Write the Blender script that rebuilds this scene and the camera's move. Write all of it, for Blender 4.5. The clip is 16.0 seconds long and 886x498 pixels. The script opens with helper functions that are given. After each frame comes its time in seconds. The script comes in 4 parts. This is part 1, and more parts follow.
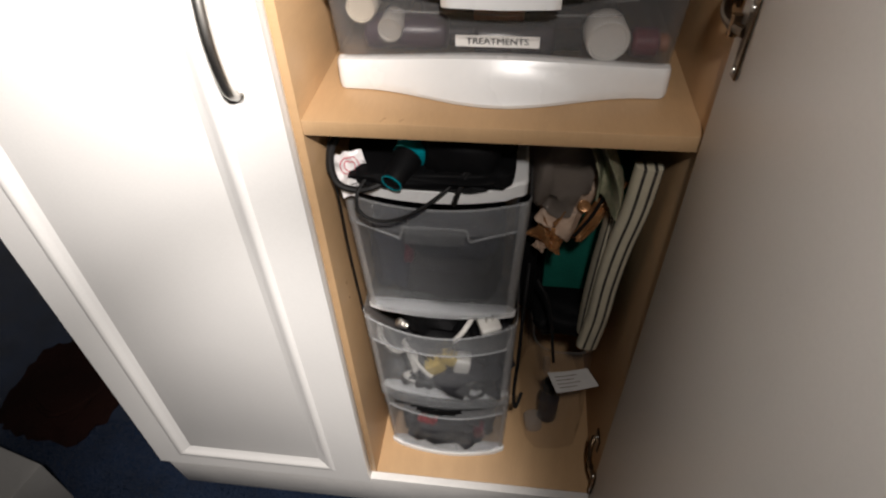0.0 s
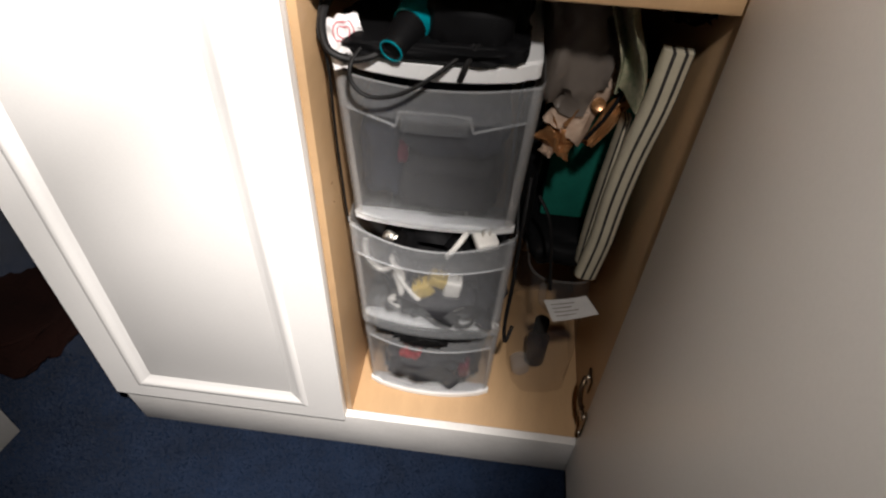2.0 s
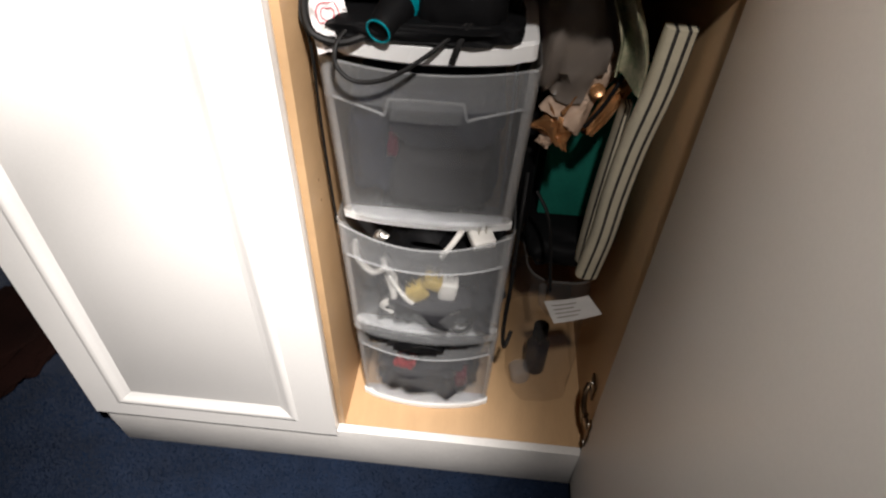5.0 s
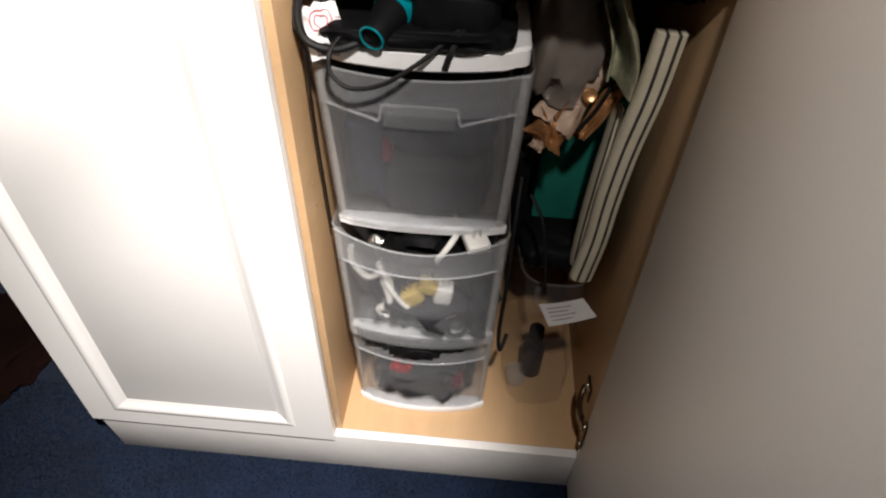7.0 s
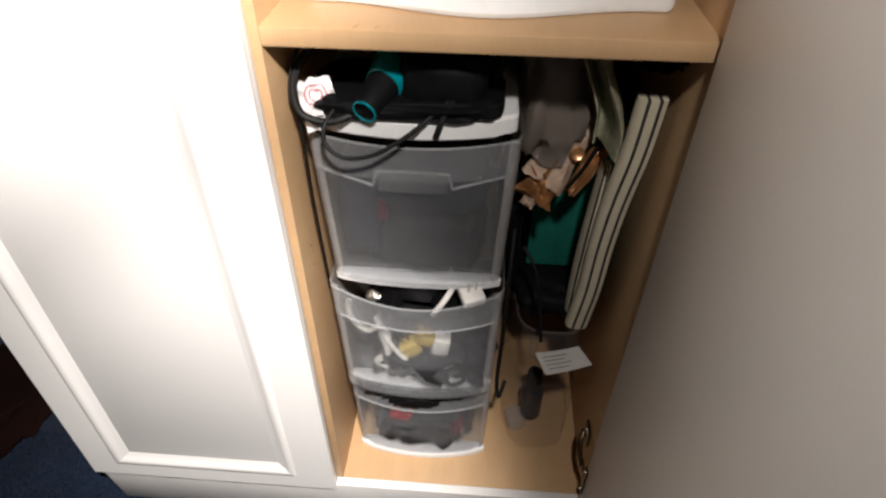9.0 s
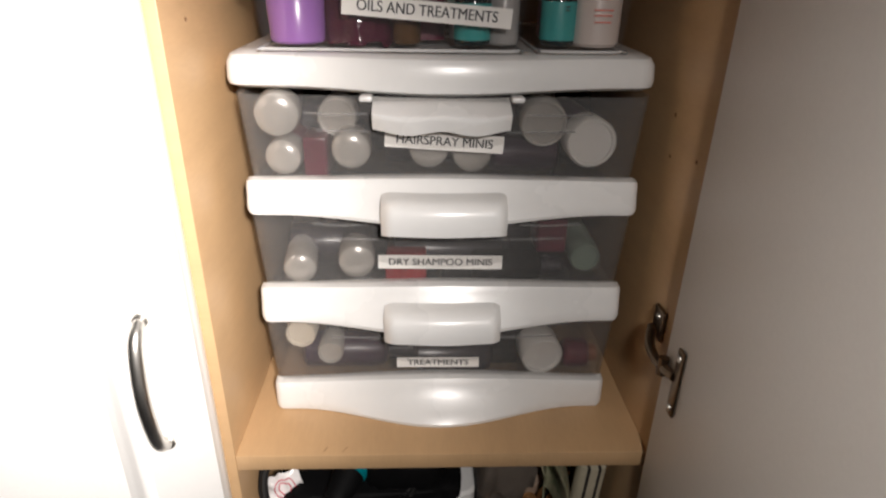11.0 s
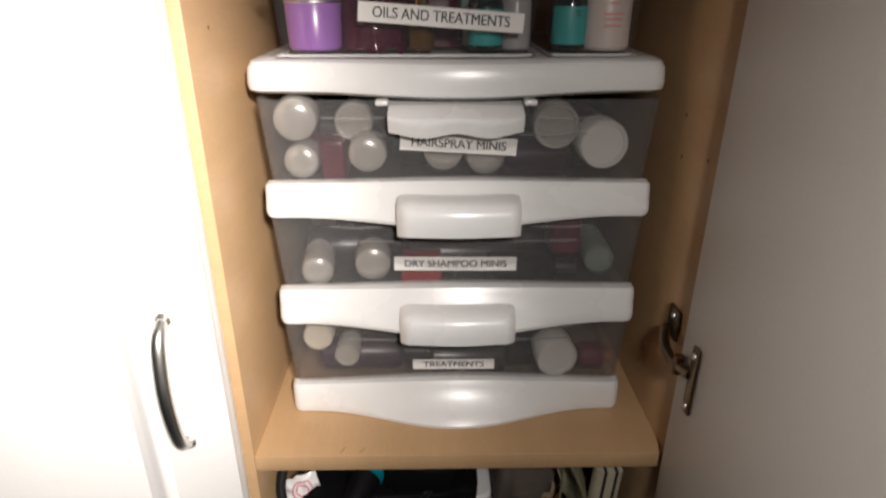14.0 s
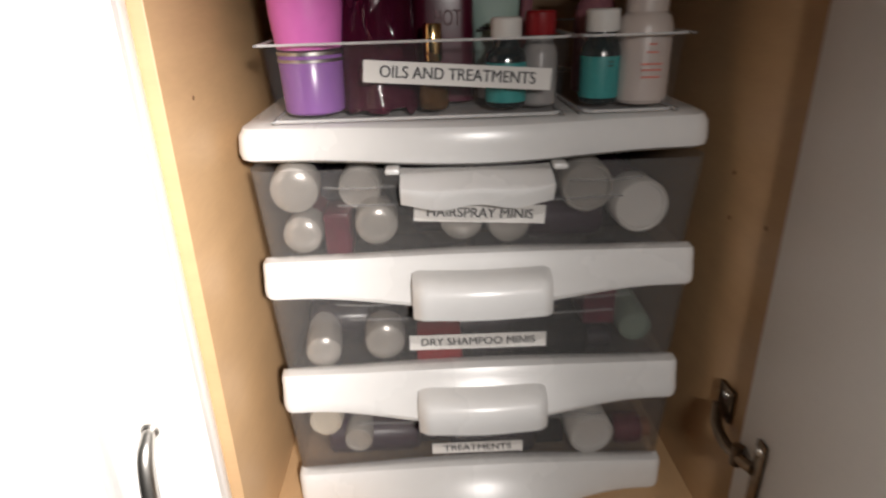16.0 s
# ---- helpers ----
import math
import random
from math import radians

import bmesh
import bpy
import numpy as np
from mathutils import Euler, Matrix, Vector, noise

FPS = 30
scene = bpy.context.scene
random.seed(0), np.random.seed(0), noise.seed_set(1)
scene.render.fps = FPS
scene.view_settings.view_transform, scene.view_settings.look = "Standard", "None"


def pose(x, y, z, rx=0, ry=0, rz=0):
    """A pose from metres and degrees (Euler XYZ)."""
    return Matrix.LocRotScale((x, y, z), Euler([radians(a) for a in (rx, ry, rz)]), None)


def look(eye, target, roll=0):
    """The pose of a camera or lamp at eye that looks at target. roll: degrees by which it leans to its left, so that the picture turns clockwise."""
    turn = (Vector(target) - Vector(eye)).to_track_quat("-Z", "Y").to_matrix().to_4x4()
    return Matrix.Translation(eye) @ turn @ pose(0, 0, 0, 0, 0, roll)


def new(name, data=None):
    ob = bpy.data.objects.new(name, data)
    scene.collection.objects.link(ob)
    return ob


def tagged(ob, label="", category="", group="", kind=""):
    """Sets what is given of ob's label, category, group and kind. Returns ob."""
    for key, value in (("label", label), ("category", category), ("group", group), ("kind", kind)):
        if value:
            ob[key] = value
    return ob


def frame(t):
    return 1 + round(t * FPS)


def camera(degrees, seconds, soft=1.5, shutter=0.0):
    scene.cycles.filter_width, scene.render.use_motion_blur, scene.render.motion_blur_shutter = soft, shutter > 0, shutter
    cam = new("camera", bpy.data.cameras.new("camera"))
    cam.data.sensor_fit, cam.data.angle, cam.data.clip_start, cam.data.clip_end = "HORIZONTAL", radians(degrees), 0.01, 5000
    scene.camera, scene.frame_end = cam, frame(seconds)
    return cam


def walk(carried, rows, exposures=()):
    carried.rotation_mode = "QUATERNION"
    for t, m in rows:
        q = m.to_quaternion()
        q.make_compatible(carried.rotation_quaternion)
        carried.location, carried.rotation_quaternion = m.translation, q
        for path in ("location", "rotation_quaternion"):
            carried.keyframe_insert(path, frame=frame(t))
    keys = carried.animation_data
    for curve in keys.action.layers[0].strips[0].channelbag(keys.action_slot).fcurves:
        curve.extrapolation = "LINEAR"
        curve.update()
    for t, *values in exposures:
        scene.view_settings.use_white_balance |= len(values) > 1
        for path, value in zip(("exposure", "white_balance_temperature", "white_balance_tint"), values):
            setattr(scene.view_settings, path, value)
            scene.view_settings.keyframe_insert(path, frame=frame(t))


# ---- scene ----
cam = camera(72.7, 16.0, soft=2.2, shutter=0.5)
PATH = [
    (0, (0.018, -0.54, 1.272), (-0.19, 0.895, -0.106), -2.1),
    (0.5, (0.03, -0.553, 1.273), (-0.166, 0.873, -0.115), -1.7),
    (1, (0.012, -0.564, 1.249), (-0.204, 0.882, -0.115), -1.0),
    (1.5, (-0.002, -0.577, 1.191), (-0.181, 0.853, -0.195), 1.0),
    (2, (-0.008, -0.563, 1.138), (-0.127, 0.849, -0.273), 2.8),
    (2.5, (-0.015, -0.549, 1.107), (-0.111, 0.854, -0.315), 3.0),
    (3, (-0.021, -0.543, 1.097), (-0.123, 0.859, -0.326), 3.4),
    (3.5, (-0.015, -0.542, 1.093), (-0.099, 0.874, -0.317), 3.2),
    (4, (-0.016, -0.549, 1.089), (-0.108, 0.868, -0.32), 3.0),
    (4.5, (-0.014, -0.546, 1.091), (-0.109, 0.878, -0.31), 2.9),
    (5, (-0.01, -0.551, 1.089), (-0.111, 0.907, -0.277), 2.2),
    (5.2, (-0.01, -0.545, 1.091), (-0.112, 0.926, -0.26), 1.5),
    (7.3, (-0.008, -0.557, 1.093), (-0.088, 0.906, -0.269), 2.4),
    (7.5, (-0.006, -0.56, 1.084), (-0.062, 0.898, -0.283), 4.8),
    (8, (-0.021, -0.557, 1.086), (-0.128, 0.907, -0.272), 3.4),
    (8.5, (-0.005, -0.544, 1.094), (-0.087, 0.933, -0.253), 2.2),
    (9, (-0.003, -0.538, 1.135), (-0.1, 0.98, -0.163), 0.7),
    (9.5, (-0.002, -0.514, 1.183), (0.006, 1.067, -0.041), 1.6),
    (10, (-0.024, -0.464, 1.3), (0.083, 1.265, 0.3), 2.4),
    (12.3, (-0.016, -0.466, 1.399), (0.005, 1.363, 0.589), -0.7),
    (12.5, (-0.012, -0.471, 1.396), (0.01, 1.36, 0.592), -0.3),
    (13, (-0.015, -0.479, 1.379), (-0.019, 1.346, 0.563), -0.6),
    (13.5, (-0.017, -0.476, 1.364), (-0.001, 1.336, 0.518), -0.5),
    (14, (-0.025, -0.478, 1.372), (0.003, 1.352, 0.565), -0.0),
    (14.5, (-0.02, -0.49, 1.405), (0.034, 1.376, 0.689), -0.3),
    (15, (-0.013, -0.497, 1.414), (0.054, 1.372, 0.706), -1.5),
    (15.5, (-0.024, -0.479, 1.408), (0.076, 1.378, 0.673), -2.8),
    (16, (-0.044, -0.395, 1.403), (-0.002, 1.446, 0.622), -1.7),
]
EXPOSURES = [(0.0, -0.7), (1.0, -0.35), (2.0, -0.05), (3.0, 0.12), (8.5, 0.1), (9.5, -0.25), (10.2, -0.6), (12.5, -0.95), (16.0, -1.0)]
walk(cam, [(t, look(eye, target, roll)) for t, eye, target, roll in PATH], EXPOSURES)

# ---- light ----
world = bpy.data.worlds.new("world")
scene.world = world
world.use_nodes = True
world.node_tree.nodes["Background"].inputs[0].default_value = (0.006, 0.006, 0.007, 1)
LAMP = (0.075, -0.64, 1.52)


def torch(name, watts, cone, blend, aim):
    """One aimed spot at LAMP; together they stand in for an unseen hand torch."""
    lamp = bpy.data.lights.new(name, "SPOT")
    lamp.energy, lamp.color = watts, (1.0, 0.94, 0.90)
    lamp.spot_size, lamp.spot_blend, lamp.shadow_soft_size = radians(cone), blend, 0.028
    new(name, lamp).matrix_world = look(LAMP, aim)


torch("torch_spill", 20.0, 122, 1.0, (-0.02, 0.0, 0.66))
# extra spot added to brighten the plinth and the cabinet floor
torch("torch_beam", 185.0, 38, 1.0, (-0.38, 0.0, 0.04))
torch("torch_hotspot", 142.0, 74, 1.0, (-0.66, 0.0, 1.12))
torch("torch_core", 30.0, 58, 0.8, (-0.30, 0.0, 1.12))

# ---- materials ----


def material(name, color, rough=0.5, metal=0.0, vary=0.12, scale=8.0, bump=0.1, bump_scale=120.0, stretch=(1, 1, 1), spec=0.5, dark=None, clear=0.0, sheen=0.0):
    m = bpy.data.materials.new(name)
    m.use_nodes = True
    t = m.node_tree
    b = t.nodes["Principled BSDF"]
    b.inputs["Metallic"].default_value = metal
    b.inputs["Specular IOR Level"].default_value = spec
    b.inputs["Sheen Weight"].default_value = sheen
    co = t.nodes.new("ShaderNodeTexCoord")
    mp = t.nodes.new("ShaderNodeMapping")
    mp.inputs["Scale"].default_value = stretch
    t.links.new(co.outputs["Object"], mp.inputs["Vector"])
    n1, n2 = t.nodes.new("ShaderNodeTexNoise"), t.nodes.new("ShaderNodeTexNoise")
    n1.inputs["Scale"].default_value, n1.inputs["Detail"].default_value = scale, 4
    n2.inputs["Scale"].default_value, n2.inputs["Detail"].default_value = bump_scale, 3
    for n in (n1, n2):
        t.links.new(mp.outputs[0], n.inputs["Vector"])
    mix = t.nodes.new("ShaderNodeMix")
    mix.data_type = "RGBA"
    low = dark or tuple(c * (1 - vary) for c in color)
    high = color if dark else tuple(min(1, c * (1 + vary * 0.5)) for c in color)
    mix.inputs["A"].default_value, mix.inputs["B"].default_value = (*low, 1), (*high, 1)
    add = t.nodes.new("ShaderNodeMath")
    add.operation = "MULTIPLY_ADD"
    add.inputs[1].default_value, add.inputs[2].default_value = 0.35, 0.0
    t.links.new(n2.outputs["Fac"], add.inputs[0])
    add2 = t.nodes.new("ShaderNodeMath")
    add2.operation = "MULTIPLY_ADD"
    add2.inputs[1].default_value = 0.65
    t.links.new(n1.outputs["Fac"], add2.inputs[0])
    t.links.new(add.outputs[0], add2.inputs[2])
    ramp = t.nodes.new("ShaderNodeMapRange")
    ramp.inputs["From Min"].default_value, ramp.inputs["From Max"].default_value = 0.3, 0.7
    t.links.new(add2.outputs[0], ramp.inputs["Value"])
    t.links.new(ramp.outputs[0], mix.inputs["Factor"])
    t.links.new(mix.outputs["Result"], b.inputs["Base Color"])
    r = t.nodes.new("ShaderNodeMapRange")
    r.inputs["To Min"].default_value, r.inputs["To Max"].default_value = max(0.03, rough * 0.8), min(1, rough * 1.2)
    t.links.new(n1.outputs["Fac"], r.inputs["Value"])
    t.links.new(r.outputs[0], b.inputs["Roughness"])
    if bump:
        bp = t.nodes.new("ShaderNodeBump")
        bp.inputs["Strength"].default_value, bp.inputs["Distance"].default_value = bump, 0.002
        t.links.new(n2.outputs["Fac"], bp.inputs["Height"])
        t.links.new(bp.outputs[0], b.inputs["Normal"])
    if clear:
        tr = t.nodes.new("ShaderNodeBsdfTransparent")
        tint = tuple(1 - (1 - c) * 0.35 for c in color)
        tr.inputs[0].default_value = (*tint, 1)
        sh = t.nodes.new("ShaderNodeMixShader")
        sh.inputs[0].default_value = clear
        t.links.new(b.outputs[0], sh.inputs[1])
        t.links.new(tr.outputs[0], sh.inputs[2])
        t.links.new(sh.outputs[0], t.nodes["Material Output"].inputs["Surface"])
    return m


def frosted(name, color, see, blur, rough=0.35, spread=0.22):
    """Cloudy plastic: part clear, part blurred by its rough skin, the rest milky."""
    m = material(name, color, rough, vary=0.06, scale=14, bump=0.05, bump_scale=250, clear=see)
    t = m.node_tree
    soft = t.nodes.new("ShaderNodeBsdfRefraction")
    soft.inputs["Color"].default_value = (*color, 1)
    soft.inputs["Roughness"].default_value, soft.inputs["IOR"].default_value = spread, 1.12
    out = t.nodes["Material Output"].inputs["Surface"]
    first = out.links[0].from_socket
    mix = t.nodes.new("ShaderNodeMixShader")
    mix.inputs[0].default_value = blur
    t.links.new(first, mix.inputs[1])
    t.links.new(soft.outputs[0], mix.inputs[2])
    t.links.new(mix.outputs[0], out)
    return m


WOOD = material("maple_melamine", (0.52, 0.335, 0.178), 0.45, vary=0.09, scale=9, bump=0.05, bump_scale=70, stretch=(1, 1, 5))
WOOD_H = material("maple_shelf", (0.52, 0.335, 0.178), 0.42, vary=0.09, scale=9, bump=0.05, bump_scale=70, stretch=(5, 1, 1))
PAINT = material("white_door_paint", (0.80, 0.785, 0.76), 0.38, vary=0.05, scale=5, bump=0.06, bump_scale=260)
LAMINATE = material("white_laminate", (0.72, 0.69, 0.65), 0.42, vary=0.05, scale=4, bump=0.05, bump_scale=300)
PLINTH = material("white_plinth_paint", (0.76, 0.74, 0.71), 0.5, vary=0.12, scale=12, bump=0.1, bump_scale=180)
CARPET = material("blue_carpet", (0.0058, 0.0128, 0.031), 1.0, vary=0.6, scale=11, bump=0.8, bump_scale=420, spec=0.1, sheen=0.2)
TUFT = material("carpet_pile", (0.0088, 0.0190, 0.043), 1.0, vary=0.8, scale=10, bump=0, bump_scale=300, spec=0.05)
# dark colour chosen to hold down bounce inside the added room shell
WALL = material("dark_room_shell", (0.20, 0.19, 0.185), 0.8, vary=0.08, scale=3, bump=0.1, bump_scale=90)
WHITE_PLASTIC = material("white_plastic", (0.80, 0.80, 0.79), 0.27, vary=0.04, scale=10, bump=0.02, bump_scale=90)
FROST = frosted("frosted_plastic", (0.84, 0.85, 0.86), 0.935, 0.14, 0.35, 0.16)
FROST_WALL = frosted("milky_drawer_side", (0.80, 0.79, 0.78), 0.76, 0.10)
CLEAR_WALL = frosted("milky_clear_side", (0.78, 0.76, 0.74), 0.85, 0.14, 0.3, 0.2)
FROST_EDGE = material("frosted_plastic_rib", (0.80, 0.81, 0.82), 0.45, vary=0.05, scale=14, bump=0.03, bump_scale=250, clear=0.80)
FROST_EDGE2 = frosted("frosted_plastic_band", (0.82, 0.83, 0.84), 0.84, 0.16)
CLEAR = frosted("clear_drawer_plastic", (0.74, 0.73, 0.72), 0.932, 0.11, 0.25, 0.12)
CRYSTAL = material("clear_acrylic", (0.93, 0.92, 0.92), 0.06, vary=0.02, scale=10, bump=0, clear=0.985)
CRYSTAL_RIM = material("clear_acrylic_rim", (0.85, 0.85, 0.85), 0.08, vary=0.03, scale=10, bump=0, clear=0.35)
PAPER = material("label_paper", (0.82, 0.80, 0.77), 0.75, vary=0.04, scale=20, bump=0.03, bump_scale=300)
INK = material("black_ink", (0.02, 0.02, 0.022), 0.6, bump=0)
PINK_INK = material("coral_ink", (0.75, 0.25, 0.20), 0.6, bump=0)
RED_INK = material("red_ink", (0.55, 0.05, 0.09), 0.6, bump=0)
HOT_INK = material("faded_grey_ink", (0.16, 0.08, 0.09), 0.6, bump=0)
STEEL = material("brushed_nickel", (0.66, 0.64, 0.60), 0.34, metal=1.0, vary=0.15, scale=20, bump=0.03, bump_scale=300)
BRONZE = material("antique_brass", (0.21, 0.15, 0.10), 0.32, metal=1.0, vary=0.35, scale=60, bump=0.08, bump_scale=200)
PEARL = material("pearl_white_cap", (0.54, 0.515, 0.48), 0.26, metal=0.25, spec=0.7, vary=0.08, scale=14, bump=0.01)
BLACK = material("black_plastic", (0.004, 0.004, 0.0045), 0.65, vary=0.4, scale=30, bump=0.05, bump_scale=200, spec=0.12)
RUBBER = material("black_cord_rubber", (0.006, 0.0055, 0.0055), 0.6, vary=0.4, scale=40, bump=0.05, bump_scale=200, spec=0.3)
TEAL = material("teal_metallic_plastic", (0.0, 0.30, 0.36), 0.22, metal=0.4, vary=0.25, scale=30, bump=0.02)
NAVY = material("navy_cloth", (0.014, 0.018, 0.034), 0.9, vary=0.5, scale=25, bump=0.5, bump_scale=300)
GREY_CLOTH = material("dark_grey_cloth", (0.016, 0.016, 0.020), 0.95, vary=0.5, scale=20, bump=0.5, bump_scale=300)
WINE = material("wine_red_plastic", (0.12, 0.009, 0.028), 0.3, vary=0.35, scale=20, bump=0.03)
RED = material("red_plastic", (0.32, 0.013, 0.018), 0.35, vary=0.25, scale=20, bump=0.03)
DARK = material("dark_bottle_plastic", (0.018, 0.014, 0.022), 0.25, vary=0.4, scale=20, bump=0.02)
PURPLE_DK = material("dark_plum_plastic", (0.026, 0.007, 0.026), 0.3, vary=0.3, scale=20, bump=0.02)
ORANGE = material("orange_brown_box", (0.27, 0.095, 0.04), 0.5, vary=0.3, scale=20, bump=0.03)
MINT_CAP = material("pale_green_cap", (0.27, 0.34, 0.28), 0.35, vary=0.1, scale=15, bump=0.02)
CREAM_CAP = material("cream_cap", (0.68, 0.62, 0.52), 0.35, vary=0.1, scale=15, bump=0.02)
PINK = material("pink_bottle_plastic", (0.80, 0.20, 0.60), 0.32, vary=0.10, scale=12, bump=0.02)
VIOLET = material("violet_cap_plastic", (0.30, 0.13, 0.42), 0.25, vary=0.12, scale=12, bump=0.02)
MAROON = material("maroon_plastic", (0.10, 0.008, 0.028), 0.3, vary=0.4, scale=12, bump=0.05, bump_scale=60)
MAROON_SHEET = material("maroon_wrap", (0.11, 0.010, 0.038), 0.08, vary=0.3, scale=8, bump=0.4, bump_scale=30, clear=0.55)
GOLD = material("polished_gold", (0.80, 0.56, 0.26), 0.14, metal=1.0, vary=0.1, scale=20, bump=0)
AMBER = material("amber_glass", (0.12, 0.06, 0.02), 0.1, vary=0.2, scale=15, bump=0, clear=0.3)
MINT = material("mint_tube_plastic", (0.42, 0.58, 0.52), 0.4, vary=0.08, scale=12, bump=0.03)
WHITE_CAP = material("white_cap_plastic", (0.80, 0.79, 0.76), 0.4, vary=0.04, scale=12, bump=0.02)
TEAL_LABEL = material("teal_label", (0.03, 0.33, 0.32), 0.45, vary=0.15, scale=12, bump=0.03)
DARK_GLASS = material("dark_green_glass", (0.004, 0.016, 0.018), 0.08, vary=0.2, scale=12, bump=0)
GREY_BOTTLE = material("silver_grey_plastic", (0.42, 0.41, 0.40), 0.3, vary=0.1, scale=12, bump=0.02, clear=0.2)
MILKY = material("milky_plastic", (0.62, 0.55, 0.51), 0.35, vary=0.05, scale=12, bump=0.02)
DULL_PINK = material("dull_pink_plastic", (0.33, 0.14, 0.17), 0.4, vary=0.1, scale=12, bump=0.02)
STRIPE_CREAM = material("cream_canvas", (0.60, 0.54, 0.40), 0.9, vary=0.16, scale=30, bump=0.4, bump_scale=500)
STRIPE_DARK = material("charcoal_stripe_canvas", (0.035, 0.03, 0.028), 0.9, vary=0.3, scale=30, bump=0.4, bump_scale=500)
GREEN = material("sea_green_cover", (0.012, 0.17, 0.125), 0.7, vary=0.25, scale=14, bump=0.15, bump_scale=160, spec=0.25)
GOLD_FOIL = material("gold_satin", (0.45, 0.22, 0.09), 0.25, metal=0.45, vary=0.45, scale=22, bump=0.3, bump_scale=60)
CREAM_CLOTH = material("cream_cloth", (0.46, 0.33, 0.24), 0.6, vary=0.3, scale=22, bump=0.4, bump_scale=150)
FLORAL = material("green_floral_cloth", (0.42, 0.36, 0.25), 0.8, scale=45, bump=0.3, bump_scale=250, dark=(0.08, 0.13, 0.06))
GREY_BAG = material("grey_plastic_bag", (0.15, 0.125, 0.105), 0.38, vary=0.3, scale=14, bump=0.5, bump_scale=40)
POUCH = material("smoky_clear_plastic", (0.74, 0.71, 0.68), 0.15, vary=0.15, scale=12, bump=0.6, bump_scale=30, clear=0.95)
TAG_PAPER = material("grey_tag_paper", (0.42, 0.40, 0.38), 0.7, vary=0.12, scale=40, bump=0.1, bump_scale=120)
PACKET = material("shiny_white_packet", (0.78, 0.75, 0.74), 0.18, vary=0.12, scale=60, bump=0.3, bump_scale=90)
YELLOW = material("yellowed_adapter_plastic", (0.45, 0.33, 0.10), 0.45, vary=0.2, scale=20, bump=0.03)
WHITE_CORD = material("white_cord", (0.68, 0.66, 0.62), 0.4, vary=0.06, scale=20, bump=0.02)
BROWN_FLOOR = material("red_brown_fabric", (0.010, 0.0032, 0.0022), 0.95, vary=0.75, scale=7, bump=0.4, bump_scale=200, spec=0.1)
BOX_GREY = material("grey_white_card", (0.24, 0.235, 0.225), 0.6, vary=0.08, scale=9, bump=0.05)

CRYSTAL_JAR = material("scratched_clear_plastic", (0.80, 0.79, 0.78), 0.12, vary=0.1, scale=30, bump=0.1, bump_scale=60, clear=0.80)
SCUFF = material("light_brown_scuff", (0.36, 0.22, 0.10), 0.7, vary=0.3, scale=80, bump=0)
DARK_PIN = material("brown_board_core", (0.22, 0.12, 0.055), 0.8, vary=0.3, scale=60, bump=0)

# ---- mesh tools ----


def thing(name, at, label, category, group="", kind=""):
    e = tagged(new(name), label, category, group, kind)
    e.location = at
    e.empty_display_size = 0.02
    return e


def base_of(ob):
    while ob.parent:
        ob = ob.parent
    return ob.location


def part(name, bm, mat, parent=None, label="", smooth=35):
    """Links a bmesh, drawn in the parent thing's room coordinates, as one mesh."""
    me = bpy.data.meshes.new(name)
    bmesh.ops.recalc_face_normals(bm, faces=bm.faces)
    for f in bm.faces:
        f.smooth = bool(smooth)
    for e in bm.edges:
        if smooth and len(e.link_faces) == 2 and e.calc_face_angle(0) > radians(smooth):
            e.smooth = False
    bm.to_mesh(me)
    bm.free()
    me.materials.append(mat)
    ob = new(name, me)
    if parent:
        me.transform(Matrix.Translation(-base_of(parent)))
        ob.parent = parent
    if label:
        tagged(ob, label)
    return ob


def box(x0, x1, y0, y1, z0, z1, bevel=0.0015, seg=2, bm=None, m=None):
    own = bmesh.new()
    bmesh.ops.create_cube(own, size=1, matrix=Matrix.LocRotScale(((x0 + x1) / 2, (y0 + y1) / 2, (z0 + z1) / 2), None, (x1 - x0, y1 - y0, z1 - z0)))
    if bevel:
        bmesh.ops.bevel(own, geom=own.edges[:], offset=bevel, segments=seg, affect="EDGES", profile=0.5)
    if m:
        own.transform(m)
    if bm is None:
        return own
    me = bpy.data.meshes.new("tmp")
    own.to_mesh(me)
    own.free()
    bm.from_mesh(me)
    bpy.data.meshes.remove(me)
    return bm


def lathe(profile, seg=28, m=None):
    """A turned body: profile of (radius, height) from the bottom up, round the z axis."""
    bm = bmesh.new()
    rings = []
    for r, z in profile:
        rings.append([bm.verts.new((r * math.cos(2 * math.pi * k / seg), r * math.sin(2 * math.pi * k / seg), z)) for k in range(seg)])
    for a, b in zip(rings, rings[1:]):
        for k in range(seg):
            bm.faces.new((a[k], a[(k + 1) % seg], b[(k + 1) % seg], b[k]))
    bm.faces.new(rings[0][::-1])
    bm.faces.new(rings[-1])
    if m:
        bm.transform(m)
    return bm


def rounded(x0, x1, y0, y1, r, z, n=5):
    """A ring of points round a rectangle with rounded corners."""
    pts = []
    for cx, cy, a0 in ((x1 - r, y0 + r, -90), (x1 - r, y1 - r, 0), (x0 + r, y1 - r, 90), (x0 + r, y0 + r, 180)):
        for k in range(n + 1):
            a = radians(a0 + 90 * k / n)
            pts.append((cx + r * math.cos(a), cy + r * math.sin(a), z))
    return pts


